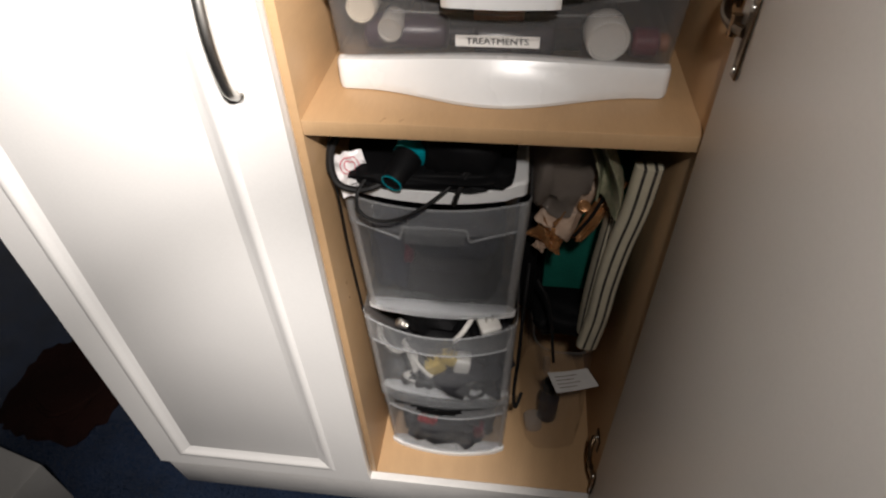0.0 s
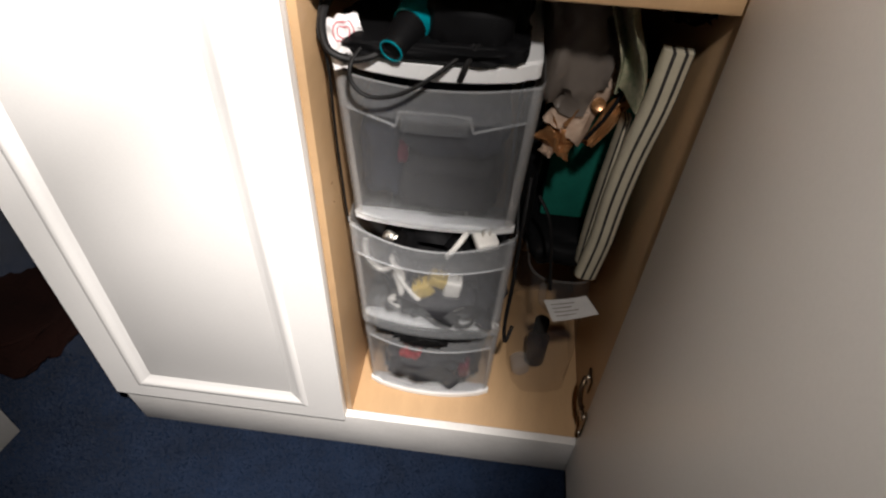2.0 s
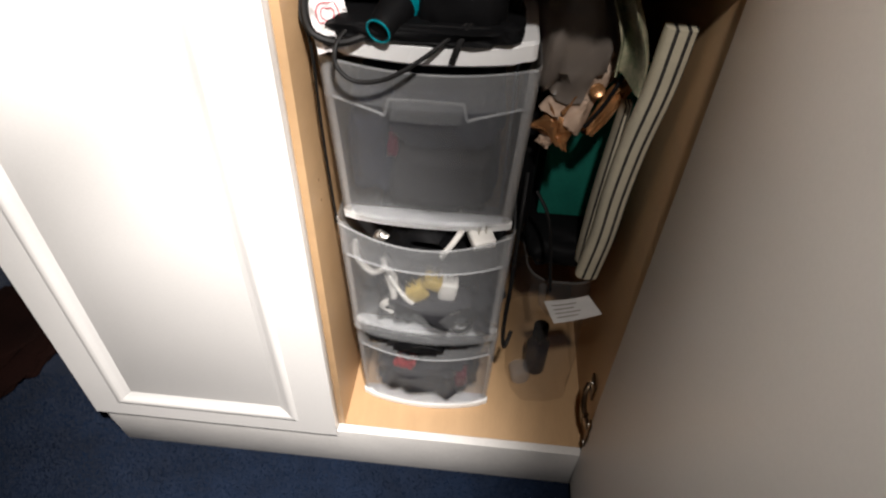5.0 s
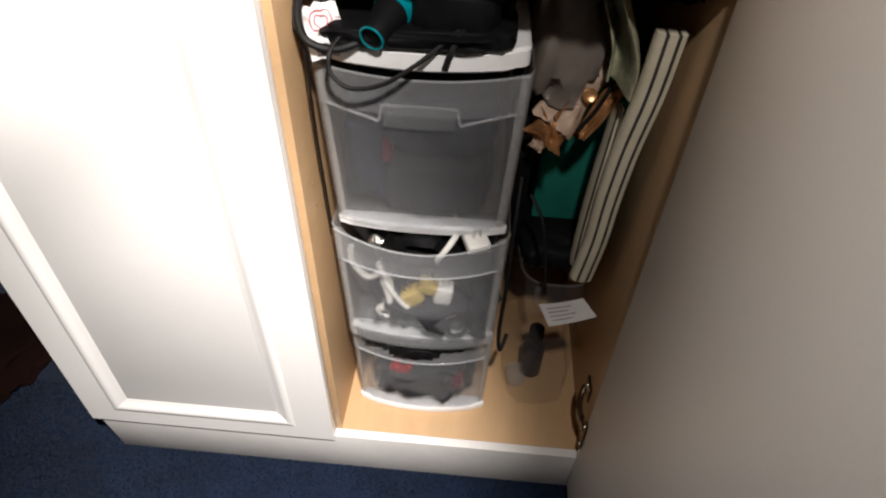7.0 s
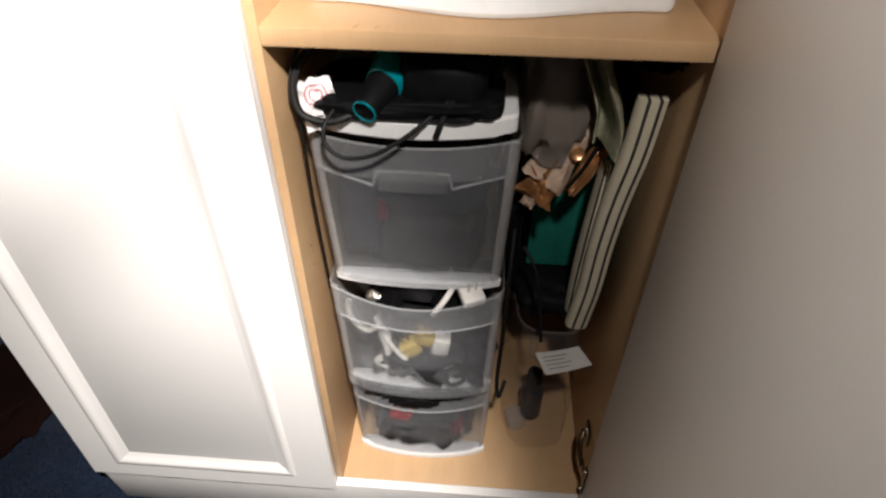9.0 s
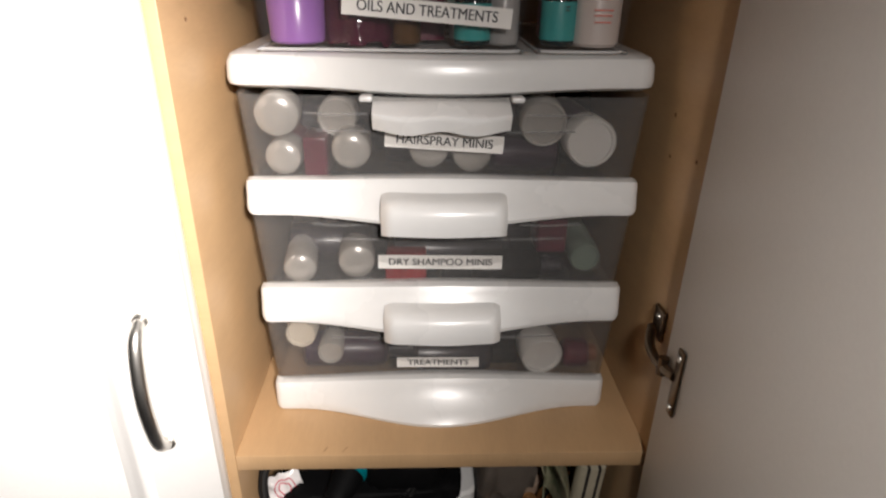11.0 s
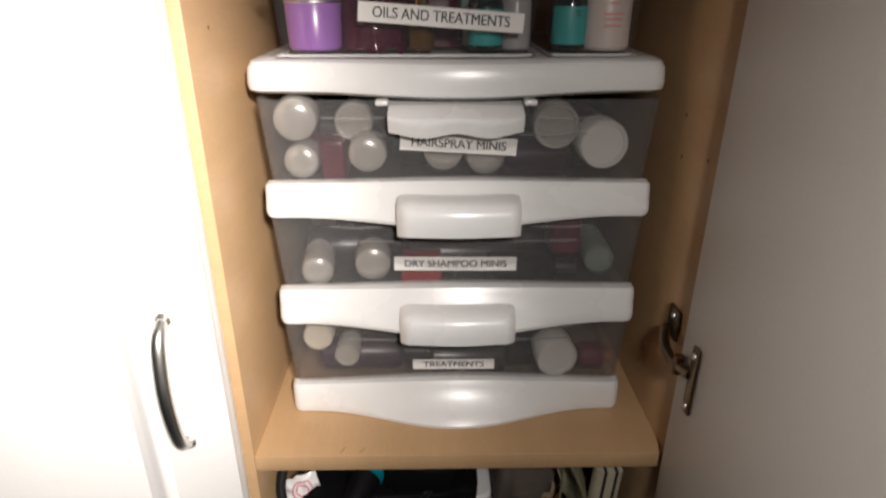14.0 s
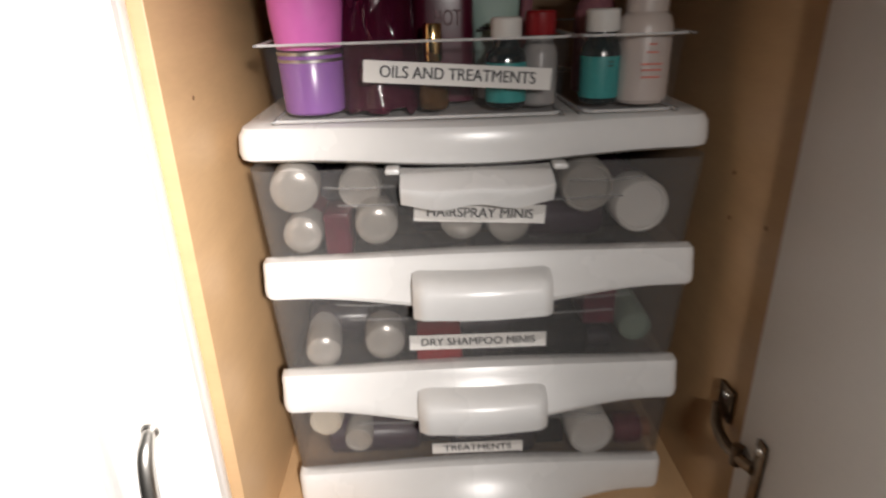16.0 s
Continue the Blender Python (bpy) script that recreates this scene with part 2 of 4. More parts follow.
def skin(rings, cap0=True, cap1=True):
    bm = bmesh.new()
    vs = [[bm.verts.new(p) for p in ring] for ring in rings]
    n = len(vs[0])
    for a, b in zip(vs, vs[1:]):
        for k in range(n):
            bm.faces.new((a[k], a[(k + 1) % n], b[(k + 1) % n], b[k]))
    if cap0:
        bm.faces.new(vs[0][::-1])
    if cap1:
        bm.faces.new(vs[-1])
    return bm


def smooth_path(points, steps=8):
    """Points along a smooth line through those given."""
    p = [Vector(q) for q in points]
    p = [p[0] * 2 - p[1]] + p + [p[-1] * 2 - p[-2]]
    out = []
    for a, b, c, d in zip(p, p[1:], p[2:], p[3:]):
        for k in range(steps):
            t = k / steps
            out.append(0.5 * ((2 * b) + (c - a) * t + (2 * a - 5 * b + 4 * c - d) * t * t + (3 * b - a - 3 * c + d) * t ** 3))
    out.append(p[-2])
    return out


def tube(points, r, seg=8, steps=8, taper=None):
    path = smooth_path(points, steps)
    bm = bmesh.new()
    rings, up = [], Vector((0.31, 0.17, 0.93))
    for k, q in enumerate(path):
        d = (path[min(k + 1, len(path) - 1)] - path[max(k - 1, 0)]).normalized()
        s = d.cross(up).normalized()
        u = s.cross(d).normalized()
        up = u
        rr = r if taper is None else r * taper(k / (len(path) - 1))
        rings.append([bm.verts.new(q + (s * math.cos(2 * math.pi * j / seg) + u * math.sin(2 * math.pi * j / seg)) * rr) for j in range(seg)])
    for a, b in zip(rings, rings[1:]):
        for j in range(seg):
            bm.faces.new((a[j], a[(j + 1) % seg], b[(j + 1) % seg], b[j]))
    bm.faces.new(rings[0][::-1])
    bm.faces.new(rings[-1])
    return bm


def sheet(fn, nu, nv, thick=0.0):
    """A surface fn(u, v) over the unit square; thick gives it a second side."""
    bm = bmesh.new()
    g = [[bm.verts.new(fn(i / nu, j / nv)) for j in range(nv + 1)] for i in range(nu + 1)]
    for i in range(nu):
        for j in range(nv):
            bm.faces.new((g[i][j], g[i + 1][j], g[i + 1][j + 1], g[i][j + 1]))
    if thick:
        bmesh.ops.recalc_face_normals(bm, faces=bm.faces)
        bmesh.ops.solidify(bm, geom=bm.faces[:], thickness=thick)
    return bm


def lump(center, size, seed, rough=0.18, freq=3.0, sub=4, flat=0.0, square=0.75):
    """A soft crumpled mass."""
    bm = bmesh.new()
    bmesh.ops.create_icosphere(bm, subdivisions=sub, radius=1)
    for v in bm.verts:
        d = v.co.normalized()
        q = Vector([math.copysign(abs(c) ** square, c) for c in d])
        k = 1 + rough * noise.noise(d * freq + Vector((seed, seed * 2.3, 1.7))) + rough * 0.5 * noise.noise(d * freq * 3 + Vector((seed, 0, 5)))
        q = q * k
        q.z = max(q.z, -1 + flat)
        v.co = Vector(center) + Vector((q.x * size[0], q.y * size[1], q.z * size[2]))
    return bm


def lettering(text, size, m, mat, parent, width=None):
    cu = bpy.data.curves.new("lettering", "FONT")
    cu.body, cu.size, cu.align_x, cu.align_y, cu.extrude = text, size, "CENTER", "CENTER", 0.0001
    tmp = bpy.data.objects.new("tmp_text", cu)
    scene.collection.objects.link(tmp)
    bpy.context.view_layer.update()
    me = bpy.data.meshes.new_from_object(tmp.evaluated_get(bpy.context.evaluated_depsgraph_get()))
    bpy.data.objects.remove(tmp)
    xs = [v.co.x for v in me.vertices]
    k = width / (max(xs) - min(xs)) if width else 1
    twin = bmesh.new()
    twin.from_mesh(me)
    twin.transform(Matrix.Translation((size * 0.028, 0, 0.00004)))
    twin.from_mesh(me)
    twin.to_mesh(me)
    twin.free()
    me.transform(m @ Matrix.Diagonal((k, 1, 1, 1)))
    me.materials.clear()
    me.materials.append(mat)
    me.name = "lettering"
    ob = new("lettering", me)
    me.transform(Matrix.Translation(-base_of(parent)))
    ob.parent = parent
    return tagged(ob, "printed letters")


def paper_label(text, cx, cy, cz, w, h, size, parent, tilt=0.0, lean=0.0, tw=None):
    """A strip of paper facing the front (towards -y) with a line of print."""
    m = pose(cx, cy, cz, 90 + lean, 0, 0) @ pose(0, 0, 0, 0, 0, tilt)
    lab = part("label", box(-w / 2, w / 2, -h / 2, h / 2, -0.00015, 0.00015, 0, m=m), PAPER, parent, "white paper label strip", smooth=0)
    lettering(text, size, m @ pose(0, 0, 0.0004), INK, lab, tw)
    return lab



def milky_walls(ob, front, mat, flat=0.6, edge=9.0):
    """Gives the faces of a drawer behind its front the cloudier material of the side walls."""
    ob.data.materials.append(mat)
    for f in ob.data.polygons:
        c = f.center
        if (c.y > front and abs(f.normal.y) < 0.75 and abs(f.normal.z) < flat) or (c.y <= front and abs(c.x) > edge):
            f.material_index = 1


# ---- room ----
floor = tagged(part("floor", box(-2.2, 1.4, -2.2, 0.9, -0.05, 0.0, 0), CARPET, smooth=0), "dark blue carpet with short dense pile", "carpet", kind="structure")
# unseen walls and ceiling, added only to close the room and return bounce
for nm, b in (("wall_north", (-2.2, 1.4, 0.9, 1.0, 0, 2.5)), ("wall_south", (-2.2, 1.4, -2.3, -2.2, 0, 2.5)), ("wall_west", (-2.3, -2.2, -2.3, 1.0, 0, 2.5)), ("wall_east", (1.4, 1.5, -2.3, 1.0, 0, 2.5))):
    tagged(part(nm, box(*b, 0), WALL, smooth=0), "unseen wall added to close the room, painted dark to limit bounce light", "wall", kind="structure")
tagged(part("ceiling", box(-2.3, 1.5, -2.3, 1.0, 2.5, 2.6, 0), WALL, smooth=0), "unseen ceiling added to close the room, painted dark to limit bounce light", "ceiling", kind="structure")


def pile():
    """Short carpet fibres in the strip before the cabinet."""
    rng = np.random.default_rng(3)
    n = 70000
    x, y = rng.uniform(-1.15, 0.3, n), rng.uniform(-0.35, 0.12, n)
    keep = (y < -0.003) | (x < -0.66)
    x, y = x[keep], y[keep]
    n = len(x)
    a = rng.uniform(0, 6.283, n)
    h, lx, ly = rng.uniform(0.003, 0.0075, n), rng.normal(0, 0.003, n), rng.normal(0, 0.003, n)
    w = 0.0011
    v = np.empty((n, 3, 3))
    v[:, 0] = np.stack([x - w * np.cos(a), y - w * np.sin(a), np.full(n, -0.001)], 1)
    v[:, 1] = np.stack([x + w * np.cos(a), y + w * np.sin(a), np.full(n, -0.001)], 1)
    v[:, 2] = np.stack([x + lx, y + ly, h], 1)
    me = bpy.data.meshes.new("carpet_pile")
    me.from_pydata(v.reshape(-1, 3).tolist(), [], np.arange(3 * n).reshape(-1, 3).tolist())
    me.materials.append(TUFT)
    tagged(new("carpet_pile", me), "short tufted blue carpet fibres", "carpet", kind="stuff")


pile()

# ---- cabinet ----
L, R, BACK = -0.21, 0.21, 0.47
SHELF, BASE = 0.931, 0.131
cabinet = thing("cabinet", (-0.22, 0.2, 0), "tall built-in cabinet of pale maple board with white doors, one open", "cabinet")
part("side_panel", box(L - 0.034, L, 0.0, BACK, 0.1, 2.1, 0.0012), WOOD, cabinet, "pale maple partition")
part("side_panel", box(R, R + 0.02, 0.0, BACK, 0.1, 2.1, 0.0012), WOOD, cabinet, "pale maple side")
part("side_panel", box(-0.65, -0.63, 0.0, BACK, 0.0, 2.1, 0.0012), PAINT, cabinet, "white painted outer side")
part("back_panel", box(-0.63, R + 0.02, BACK, BACK + 0.01, 0.0, 2.1, 0), WOOD, cabinet)
part("bottom_panel", box(L, R, 0.0, BACK, BASE - 0.018, BASE, 0.0012), WOOD_H, cabinet)
part("shelf", box(L, R, 0.0, BACK, SHELF - 0.019, SHELF, 0.0014), WOOD_H, cabinet, "pale maple shelf with a flat edge band")
part("shelf", box(L, R, 0.0, BACK, 1.505, 1.524, 0.0014), WOOD_H, cabinet)
for x, y, z in ((L, 0.04, 0.635), (L, 0.04, 0.603), (L, 0.051, 1.339), (L, 0.060, 1.413), (R, 0.080, 1.260), (R, 0.076, 1.222), (R, 0.021, 1.233)):
    s = 1 if x < 0 else -1
    part("pin_hole", lathe([(0.0019, 0), (0.0017, 0.0005), (0.0008, 0.0006)], 12, pose(x, y, z, 0, 90 * s, 0)), DARK_PIN, cabinet, "small shelf pin hole")
for x, a in ((-0.121, 62), (-0.101, 55)):
    part("scratch", box(-0.004, 0.004, -0.0004, 0.0004, 0.0, 0.0003, 0, m=pose(x, 0.008, SHELF, 0, 0, a)), SCUFF, cabinet, "short brown scratch in the edge band", smooth=0)
part("top_panel", box(-0.65, R + 0.02, 0.0, BACK + 0.01, 2.1, 2.12, 0.001), WOOD, cabinet)
plinth_bm = box(-0.648, R + 0.02, -0.002, 0.016, 0.0, BASE - 0.0005, 0.0012)
for v in plinth_bm.verts:
    if v.co.y < 0.005:
        v.co.y -= 0.014 * v.co.z / BASE
    elif v.co.z > 0.06:
        v.co.y = -0.0008
part("plinth", plinth_bm, PLINTH, cabinet, "white painted plinth with scuffs")
part("plinth_strip", box(-0.648, L - 0.036, -0.0015, -0.0002, BASE, BASE + 0.012, 0.0003), PLINTH, cabinet, "white painted strip behind the door")


def panel_door(x0, x1, z0, z1, y, th, rail):
    """A white overlay door with a sunk panel and a moulded frame."""
    d = part("door", box(x0, x1, y + 0.006, y + th, z0, z1, 0.0015), PAINT, cabinet, "white painted panel door, closed")
    l, r, b, t = x0 + rail[0], x1 - rail[1], z0 + rail[2], z1 - rail[3]
    bm = bmesh.new()
    for q in ((x0, l, z0, z1), (r, x1, z0, z1), (l, r, z0, b), (l, r, t, z1)):
        box(q[0], q[1], y, y + 0.007, q[2], q[3], 0.0, bm=bm)
    bmesh.ops.remove_doubles(bm, verts=bm.verts, dist=0.0001)
    part("frame", bm, PAINT, d, smooth=0)
    prof = ((0.0, 0.0), (0.003, -0.0018), (0.008, -0.0024), (0.013, -0.0004), (0.018, 0.0022), (0.024, 0.0040), (0.030, 0.0060))
    for (ax, az), (bx, bz), inx, inz in (((l, b), (r, b), 0, 1), ((r, b), (r, t), -1, 0), ((r, t), (l, t), 0, -1), ((l, t), (l, b), 1, 0)):
        bm = bmesh.new()
        rows = []
        for o, dep in prof:
            ma = (ax + o * (1 if ax == l else -1), y + dep, az + o * (1 if az == b else -1))
            mb = (bx + o * (1 if bx == l else -1), y + dep, bz + o * (1 if bz == b else -1))
            rows.append((bm.verts.new(ma), bm.verts.new(mb)))
        for p, q in zip(rows, rows[1:]):
            bm.faces.new((p[0], p[1], q[1], q[0]))
        part("moulding", bm, PAINT, d, smooth=60)
    return d


left_door = panel_door(-0.655, -0.219, 0.126, 2.09, -0.022, 0.020, (0.052, 0.064, 0.036, 0.06))


def bow_handle(x, y, z0, z1, parent):
    pts = [(x, y, z0), (x, y - 0.006, z0 + 0.002), (x, y - 0.019, z0 + 0.018), (x, y - 0.026, (z0 + z1) / 2), (x, y - 0.019, z1 - 0.018), (x, y - 0.006, z1 - 0.002), (x, y, z1)]
    bm = tube(pts, 0.0055, 12, 8, lambda t: 0.8 + 0.35 * math.sin(math.pi * t))
    h = part("handle", bm, STEEL, parent, "curved brushed nickel bow handle")
    for z in (z0, z1):
        part("foot", lathe([(0.007, 0), (0.007, 0.003), (0.0055, 0.005)], 20, pose(x, y, z, 90)), STEEL, h)


bow_handle(-0.260, -0.022, 0.972, 1.106, left_door)
right_door = part("door", box(R - 0.008, R + 0.012, -0.455, -0.012, 0.03, 2.09, 0.0012), LAMINATE, cabinet, "white laminate door standing open, inner face")
part("screw", lathe([(0.005, 0), (0.005, 0.0012), (0.0035, 0.0026), (0.001, 0.003)], 20, pose(R - 0.008, -0.394, 0.945, 0, -90, 0)), BRONZE, right_door, "dark round screw head")


def hinge(z, parent, out=0.0, up=0.0):
    """A concealed hinge: plate on the side panel, curved arm, plate on the door."""
    h = part("hinge", box(R - 0.004, R - 0.0003, 0.028 - out * 0.7, 0.056 - out, z - 0.006 + up * 0.2, z + 0.030, 0.0012), BRONZE, parent, "tarnished brass cabinet hinge")
    part("arm", tube([(R - 0.005, 0.052 - out, z + 0.006), (R - 0.012, 0.036 - out, z - 0.002), (R - 0.015, 0.014 - out, z - 0.008 + up * 0.2), (R - 0.013, -0.008 - out, z - 0.012 + up * 0.5), (R - 0.010, -0.022 - out, z - 0.016 + up * 0.8)], 0.0048, 10, 6), BRONZE, h)
    part("knuckle", tube([(R - 0.014, -0.004 - out, z - 0.020 + up * 0.5), (R - 0.014, -0.004 - out, z - 0.002 + up * 0.5)], 0.0048, 10, 1), BRONZE, h)
    part("door_plate", box(R - 0.0115, R - 0.0085, -0.032 - out, -0.020 - out, z - 0.058 + up, z + 0.010 + up, 0.0014), BRONZE, h)
    for zz in (z - 0.050 + up, z + 0.002 + up):
        part("screw", lathe([(0.0036, 0), (0.0034, 0.0012), (0.0, 0.0022)], 12, pose(R - 0.0115, -0.026 - out, zz, 0, -90, 0)), STEEL, h)
    part("screw", lathe([(0.0035, 0), (0.0032, 0.0015), (0.0, 0.002)], 12, pose(R - 0.004, 0.042 - out * 0.9, z + 0.022, 0, -90, 0)), STEEL, h)


hinge(1.056, right_door, 0.018, 0.020)
hinge(0.228, right_door, -0.010)
hinge(1.95, right_door, 0.018, 0.020)

# ---- upper compartment: three-drawer unit ----


def bump(x, w):
    """A smooth hump of half width w round x = 0."""
    return 0.5 + 0.5 * math.cos(math.pi * min(1.0, abs(x) / w))


def bow_band(x0, x1, y_top, y_bot, y_back, z0, h, drop, rise, out):
    """A plastic rail whose middle swells forward, rises at its top edge and sags at its lower edge."""
    ends = [0.0, 0.0004, 0.0012, 0.0025, 0.0045, 0.007, 0.010]
    mid = [x0 + 0.016 + (x1 - x0 - 0.032) * k / 36 for k in range(37)]
    bm = bmesh.new()
    rows = []
    for x in [x0 + e for e in ends] + mid + [x1 - e for e in ends[::-1]]:
        xm = x - (x0 + x1) / 2
        end = min(x - x0, x1 - x)
        r = 0.010
        back = r - math.sqrt(max(0.0, r * r - max(0.0, r - end) ** 2))
        g, w = bump(xm, 0.160), bump(xm, 0.188)
        yb, yt = y_bot - out * g + back, y_top - 0.004 * g + back
        turn = 0.45 * back
        zb, zt = z0 - drop * g + turn, z0 + h + rise * w - turn
        rows.append([bm.verts.new(q) for q in (
            (x, y_back, zt - 0.001), (x, yt + 0.012, zt), (x, yt + 0.002, zt - 0.0012), (x, yt * 0.94 + yb * 0.06, zt * 0.84 + zb * 0.16), (x, yt * 0.68 + yb * 0.32, zt * 0.52 + zb * 0.48),
            (x, yt * 0.26 + yb * 0.74, zt * 0.32 + zb * 0.68), (x, yb, zt * 0.12 + zb * 0.88), (x, yb + 0.001, zb + 0.001), (x, yb + 0.004, zb), (x, y_back, zb))])
    m = len(rows[0])
    for a, b in zip(rows, rows[1:]):
        for j in range(m):
            bm.faces.new((a[j], a[(j + 1) % m], b[(j + 1) % m], b[j]))
    bm.faces.new(rows[0][::-1])
    bm.faces.new(rows[-1])
    return bm


def tray(x0, x1, y0, y1, z0, z1, r, wall, flare=0.0, bow=0.0, dip=0.0):
    """An open-topped container with rounded corners, a real wall thickness and a bowed front."""
    def ring(o, z, f):
        pts = rounded(x0 + o - f, x1 - o + f, y0 + o - min(f, 0.005), y1 - o + min(f, 0.005), max(0.002, r - o), z)
        if not bow:
            return pts
        xm, hw, out = (x0 + x1) / 2, (x1 - x0) / 2, []
        for k, (x, y, zz) in enumerate(pts):
            out.append((x, y, zz))
            if k == len(pts) - 1:
                for j in range(1, 16):
                    xx = x + (pts[0][0] - x) * j / 16
                    k2 = 1 - ((xx - xm) / hw) ** 2
                    out.append((xx, y - bow * k2, zz - (dip * k2 if z > z0 + 0.03 else 0)))
        return out
    return skin([ring(0.004, z0, 0), ring(0, z0 + 0.004, 0), ring(0, z1, flare), ring(wall, z1, flare), ring(wall, z0 + wall + 0.003, 0)], True, True)


UX0, UX1, UB = -0.184, 0.181, 0.43
unit = thing("drawer_unit", (0, 0.25, SHELF), "white and clear plastic three-drawer unit on the shelf", "drawer unit")
PITCH, BED = 0.1165, 0.030
for i in range(3):
    z = SHELF + i * PITCH
    w = 0.002 * i
    part("rail", bow_band(UX0 - w, UX1 + w, (0.070, 0.068, 0.071)[i], (0.069, 0.063, 0.066)[i], 0.084, z + 0.0005, (0.036, 0.038, 0.034)[i], 0.0 if i == 0 else 0.002, 0.007 if i == 0 else 0.004, 0.033 if i == 0 else 0.025), WHITE_PLASTIC, unit, "white bowed plastic rail")
lid_z = 1.279


def unit_lid():
    rings = []
    for o, z in ((0.006, lid_z), (0.001, lid_z + 0.003), (0.0, lid_z + 0.008), (0.001, lid_z + 0.022), (0.004, lid_z + 0.028), (0.010, lid_z + 0.031), (0.03, lid_z + 0.0315)):
        ring = []
        pts = rounded(-0.1985 + o, 0.1920 - o, 0.086 + o, UB + 0.01 - o, 0.016, z)
        for k, q in enumerate(pts):
            ring.append(q)
            if k == len(pts) - 1:
                for j in range(1, 24):
                    xx = q[0] + (pts[0][0] - q[0]) * j / 24
                    ring.append((xx, q[1] - 0.014 * bump(xx + 0.003, 0.19), z - 0.004 * bump(xx, 0.15) * (1 if z < lid_z + 0.01 else 0.2)))
        rings.append(ring)
    return skin(rings)


part("lid", unit_lid(), WHITE_PLASTIC, unit, "glossy white moulded top")
for x in (UX0 + 0.004, UX1 - 0.008):
    part("side_frame", box(x, x + 0.004, 0.40, UB - 0.002, SHELF + 0.02, lid_z + 0.002, 0.001), WHITE_PLASTIC, unit)


def unit_drawer(i):
    z0 = SHELF + i * PITCH + BED - 0.0055
    z1 = SHELF + (i + 1) * PITCH + 0.003
    if i == 2:
        z1 = lid_z - 0.003
    d = part("drawer", tray(UX0 + 0.001, UX1 - 0.001, 0.079, UB - 0.02, z0, z1, 0.014, 0.0022, flare=0.005, bow=0.003), CLEAR, unit, "clear plastic drawer")
    milky_walls(d, 0.10 - 0.25, CLEAR_WALL, edge=0.178)
    zr = z1 - 0.018
    for zz, a, b in ((zr, -0.13, -0.072), (zr, 0.074, 0.135), (zr - 0.016, -0.12, 0.12)):
        part("rib", tube([(a, 0.0835 + 0.002 * (abs(a) > 0.1), zz), ((a + b) / 2, 0.082, zz - 0.0006), (b, 0.0835 + 0.002 * (abs(b) > 0.1), zz)], 0.0011, 6, 6), FROST_EDGE, d)
    return d, z0, z1


def latch_flap(i, open_out):
    """The grip on a drawer: a rounded lip that hangs over the rail, or stands out."""
    x0, x1 = (-0.066, 0.056) if open_out else (-0.060, 0.056)
    zt = SHELF + (i + 1) * PITCH
    if open_out:
        prof = [(0.080, zt - 0.007), (0.066, zt - 0.011), (0.053, zt - 0.0165), (0.0515, zt - 0.019), (0.0525, zt - 0.0235), (0.057, zt - 0.0335)]
    else:
        prof = [(0.062, zt + 0.0265), (0.050, zt + 0.0260), (0.0395, zt + 0.0225), (0.0340, zt + 0.015), (0.0330, zt + 0.005), (0.0345, zt - 0.0065)]
    fine = smooth_path([(0, y, z) for y, z in prof], 4)

    def fn(u, v):
        k = v * (len(fine) - 1)
        q = fine[round(k)]
        c = bump(u - 0.5, 0.5)
        wave = 0.0022 * math.cos((u - 0.5) * 4 * math.pi) * v if open_out else 0.0
        curl = (0.0035 if open_out else 0.009) * (1 - min(1, min(u, 1 - u) / 0.10)) ** 2
        return (x0 + (x1 - x0) * u, q.y + curl - 0.003 * c, q.z + wave - (curl if not open_out else 0) * 0.3)
    return sheet(fn, 40, len(fine) - 1, 0.0018)


drawers = []
for i in range(3):
    d, z0, z1 = unit_drawer(i)
    drawers.append(d)
    la = part("latch", latch_flap(i, i == 2), WHITE_PLASTIC, d, "white plastic pull standing out" if i == 2 else "white plastic pull")
    if i == 2:
        for x in (-0.072, 0.063):
            part("pivot", box(x - 0.006, x + 0.006, 0.069, 0.085, 1.271, 1.276, 0.002, m=pose(0, 0, -0.0)), WHITE_PLASTIC, la)
paper_label("TREATMENTS", -0.005, 0.0745, 0.9905, 0.089, 0.0125, 0.0095, drawers[0], tilt=-0.2, tw=0.066)
paper_label("DRY SHAMPOO MINIS", -0.004, 0.0745, 1.1120, 0.124, 0.0150, 0.0105, drawers[1], tilt=-0.5, tw=0.103)
paper_label("HAIRSPRAY MINIS", -0.002, 0.0740, 1.2350, 0.109, 0.0160, 0.0118, drawers[2], tilt=-3.4, tw=0.088)



def mini_can(r, length, cap_len, body_mat, cap_mat, label, group, domed=True):
    """A small can built along z, cap up."""
    t = thing("mini_can", (0, 0, 0), label, "spray can", group)
    rb = r * 0.94
    part("body", lathe([(rb * 0.85, 0), (rb, 0.003), (rb, length - cap_len - 0.004), (rb * 0.9, length - cap_len)], 24), body_mat, t)
    top = [(r, length - 0.010), (r * 0.94, length - 0.004), (r * 0.75, length - 0.0012), (r * 0.4, length)] if domed else [(r, length - 0.003), (r * 0.93, length - 0.0006), (r * 0.84, length - 0.001), (r * 0.80, length - 0.004), (r * 0.4, length - 0.0042)]
    part("cap", lathe([(r * 0.98, length - cap_len), (r, length - cap_len + 0.002)] + top, 28), cap_mat, t)
    return t


def lay(t, x, y, z, yaw=0.0, pitch=0.0):
    """Lays a can with its cap towards the front at x, y, z."""
    length = max(v.co.z for c in t.children for v in c.data.vertices)
    m = pose(x, y, z, 90 + pitch, 0, yaw)
    t.matrix_world = m @ pose(0, 0, -length)


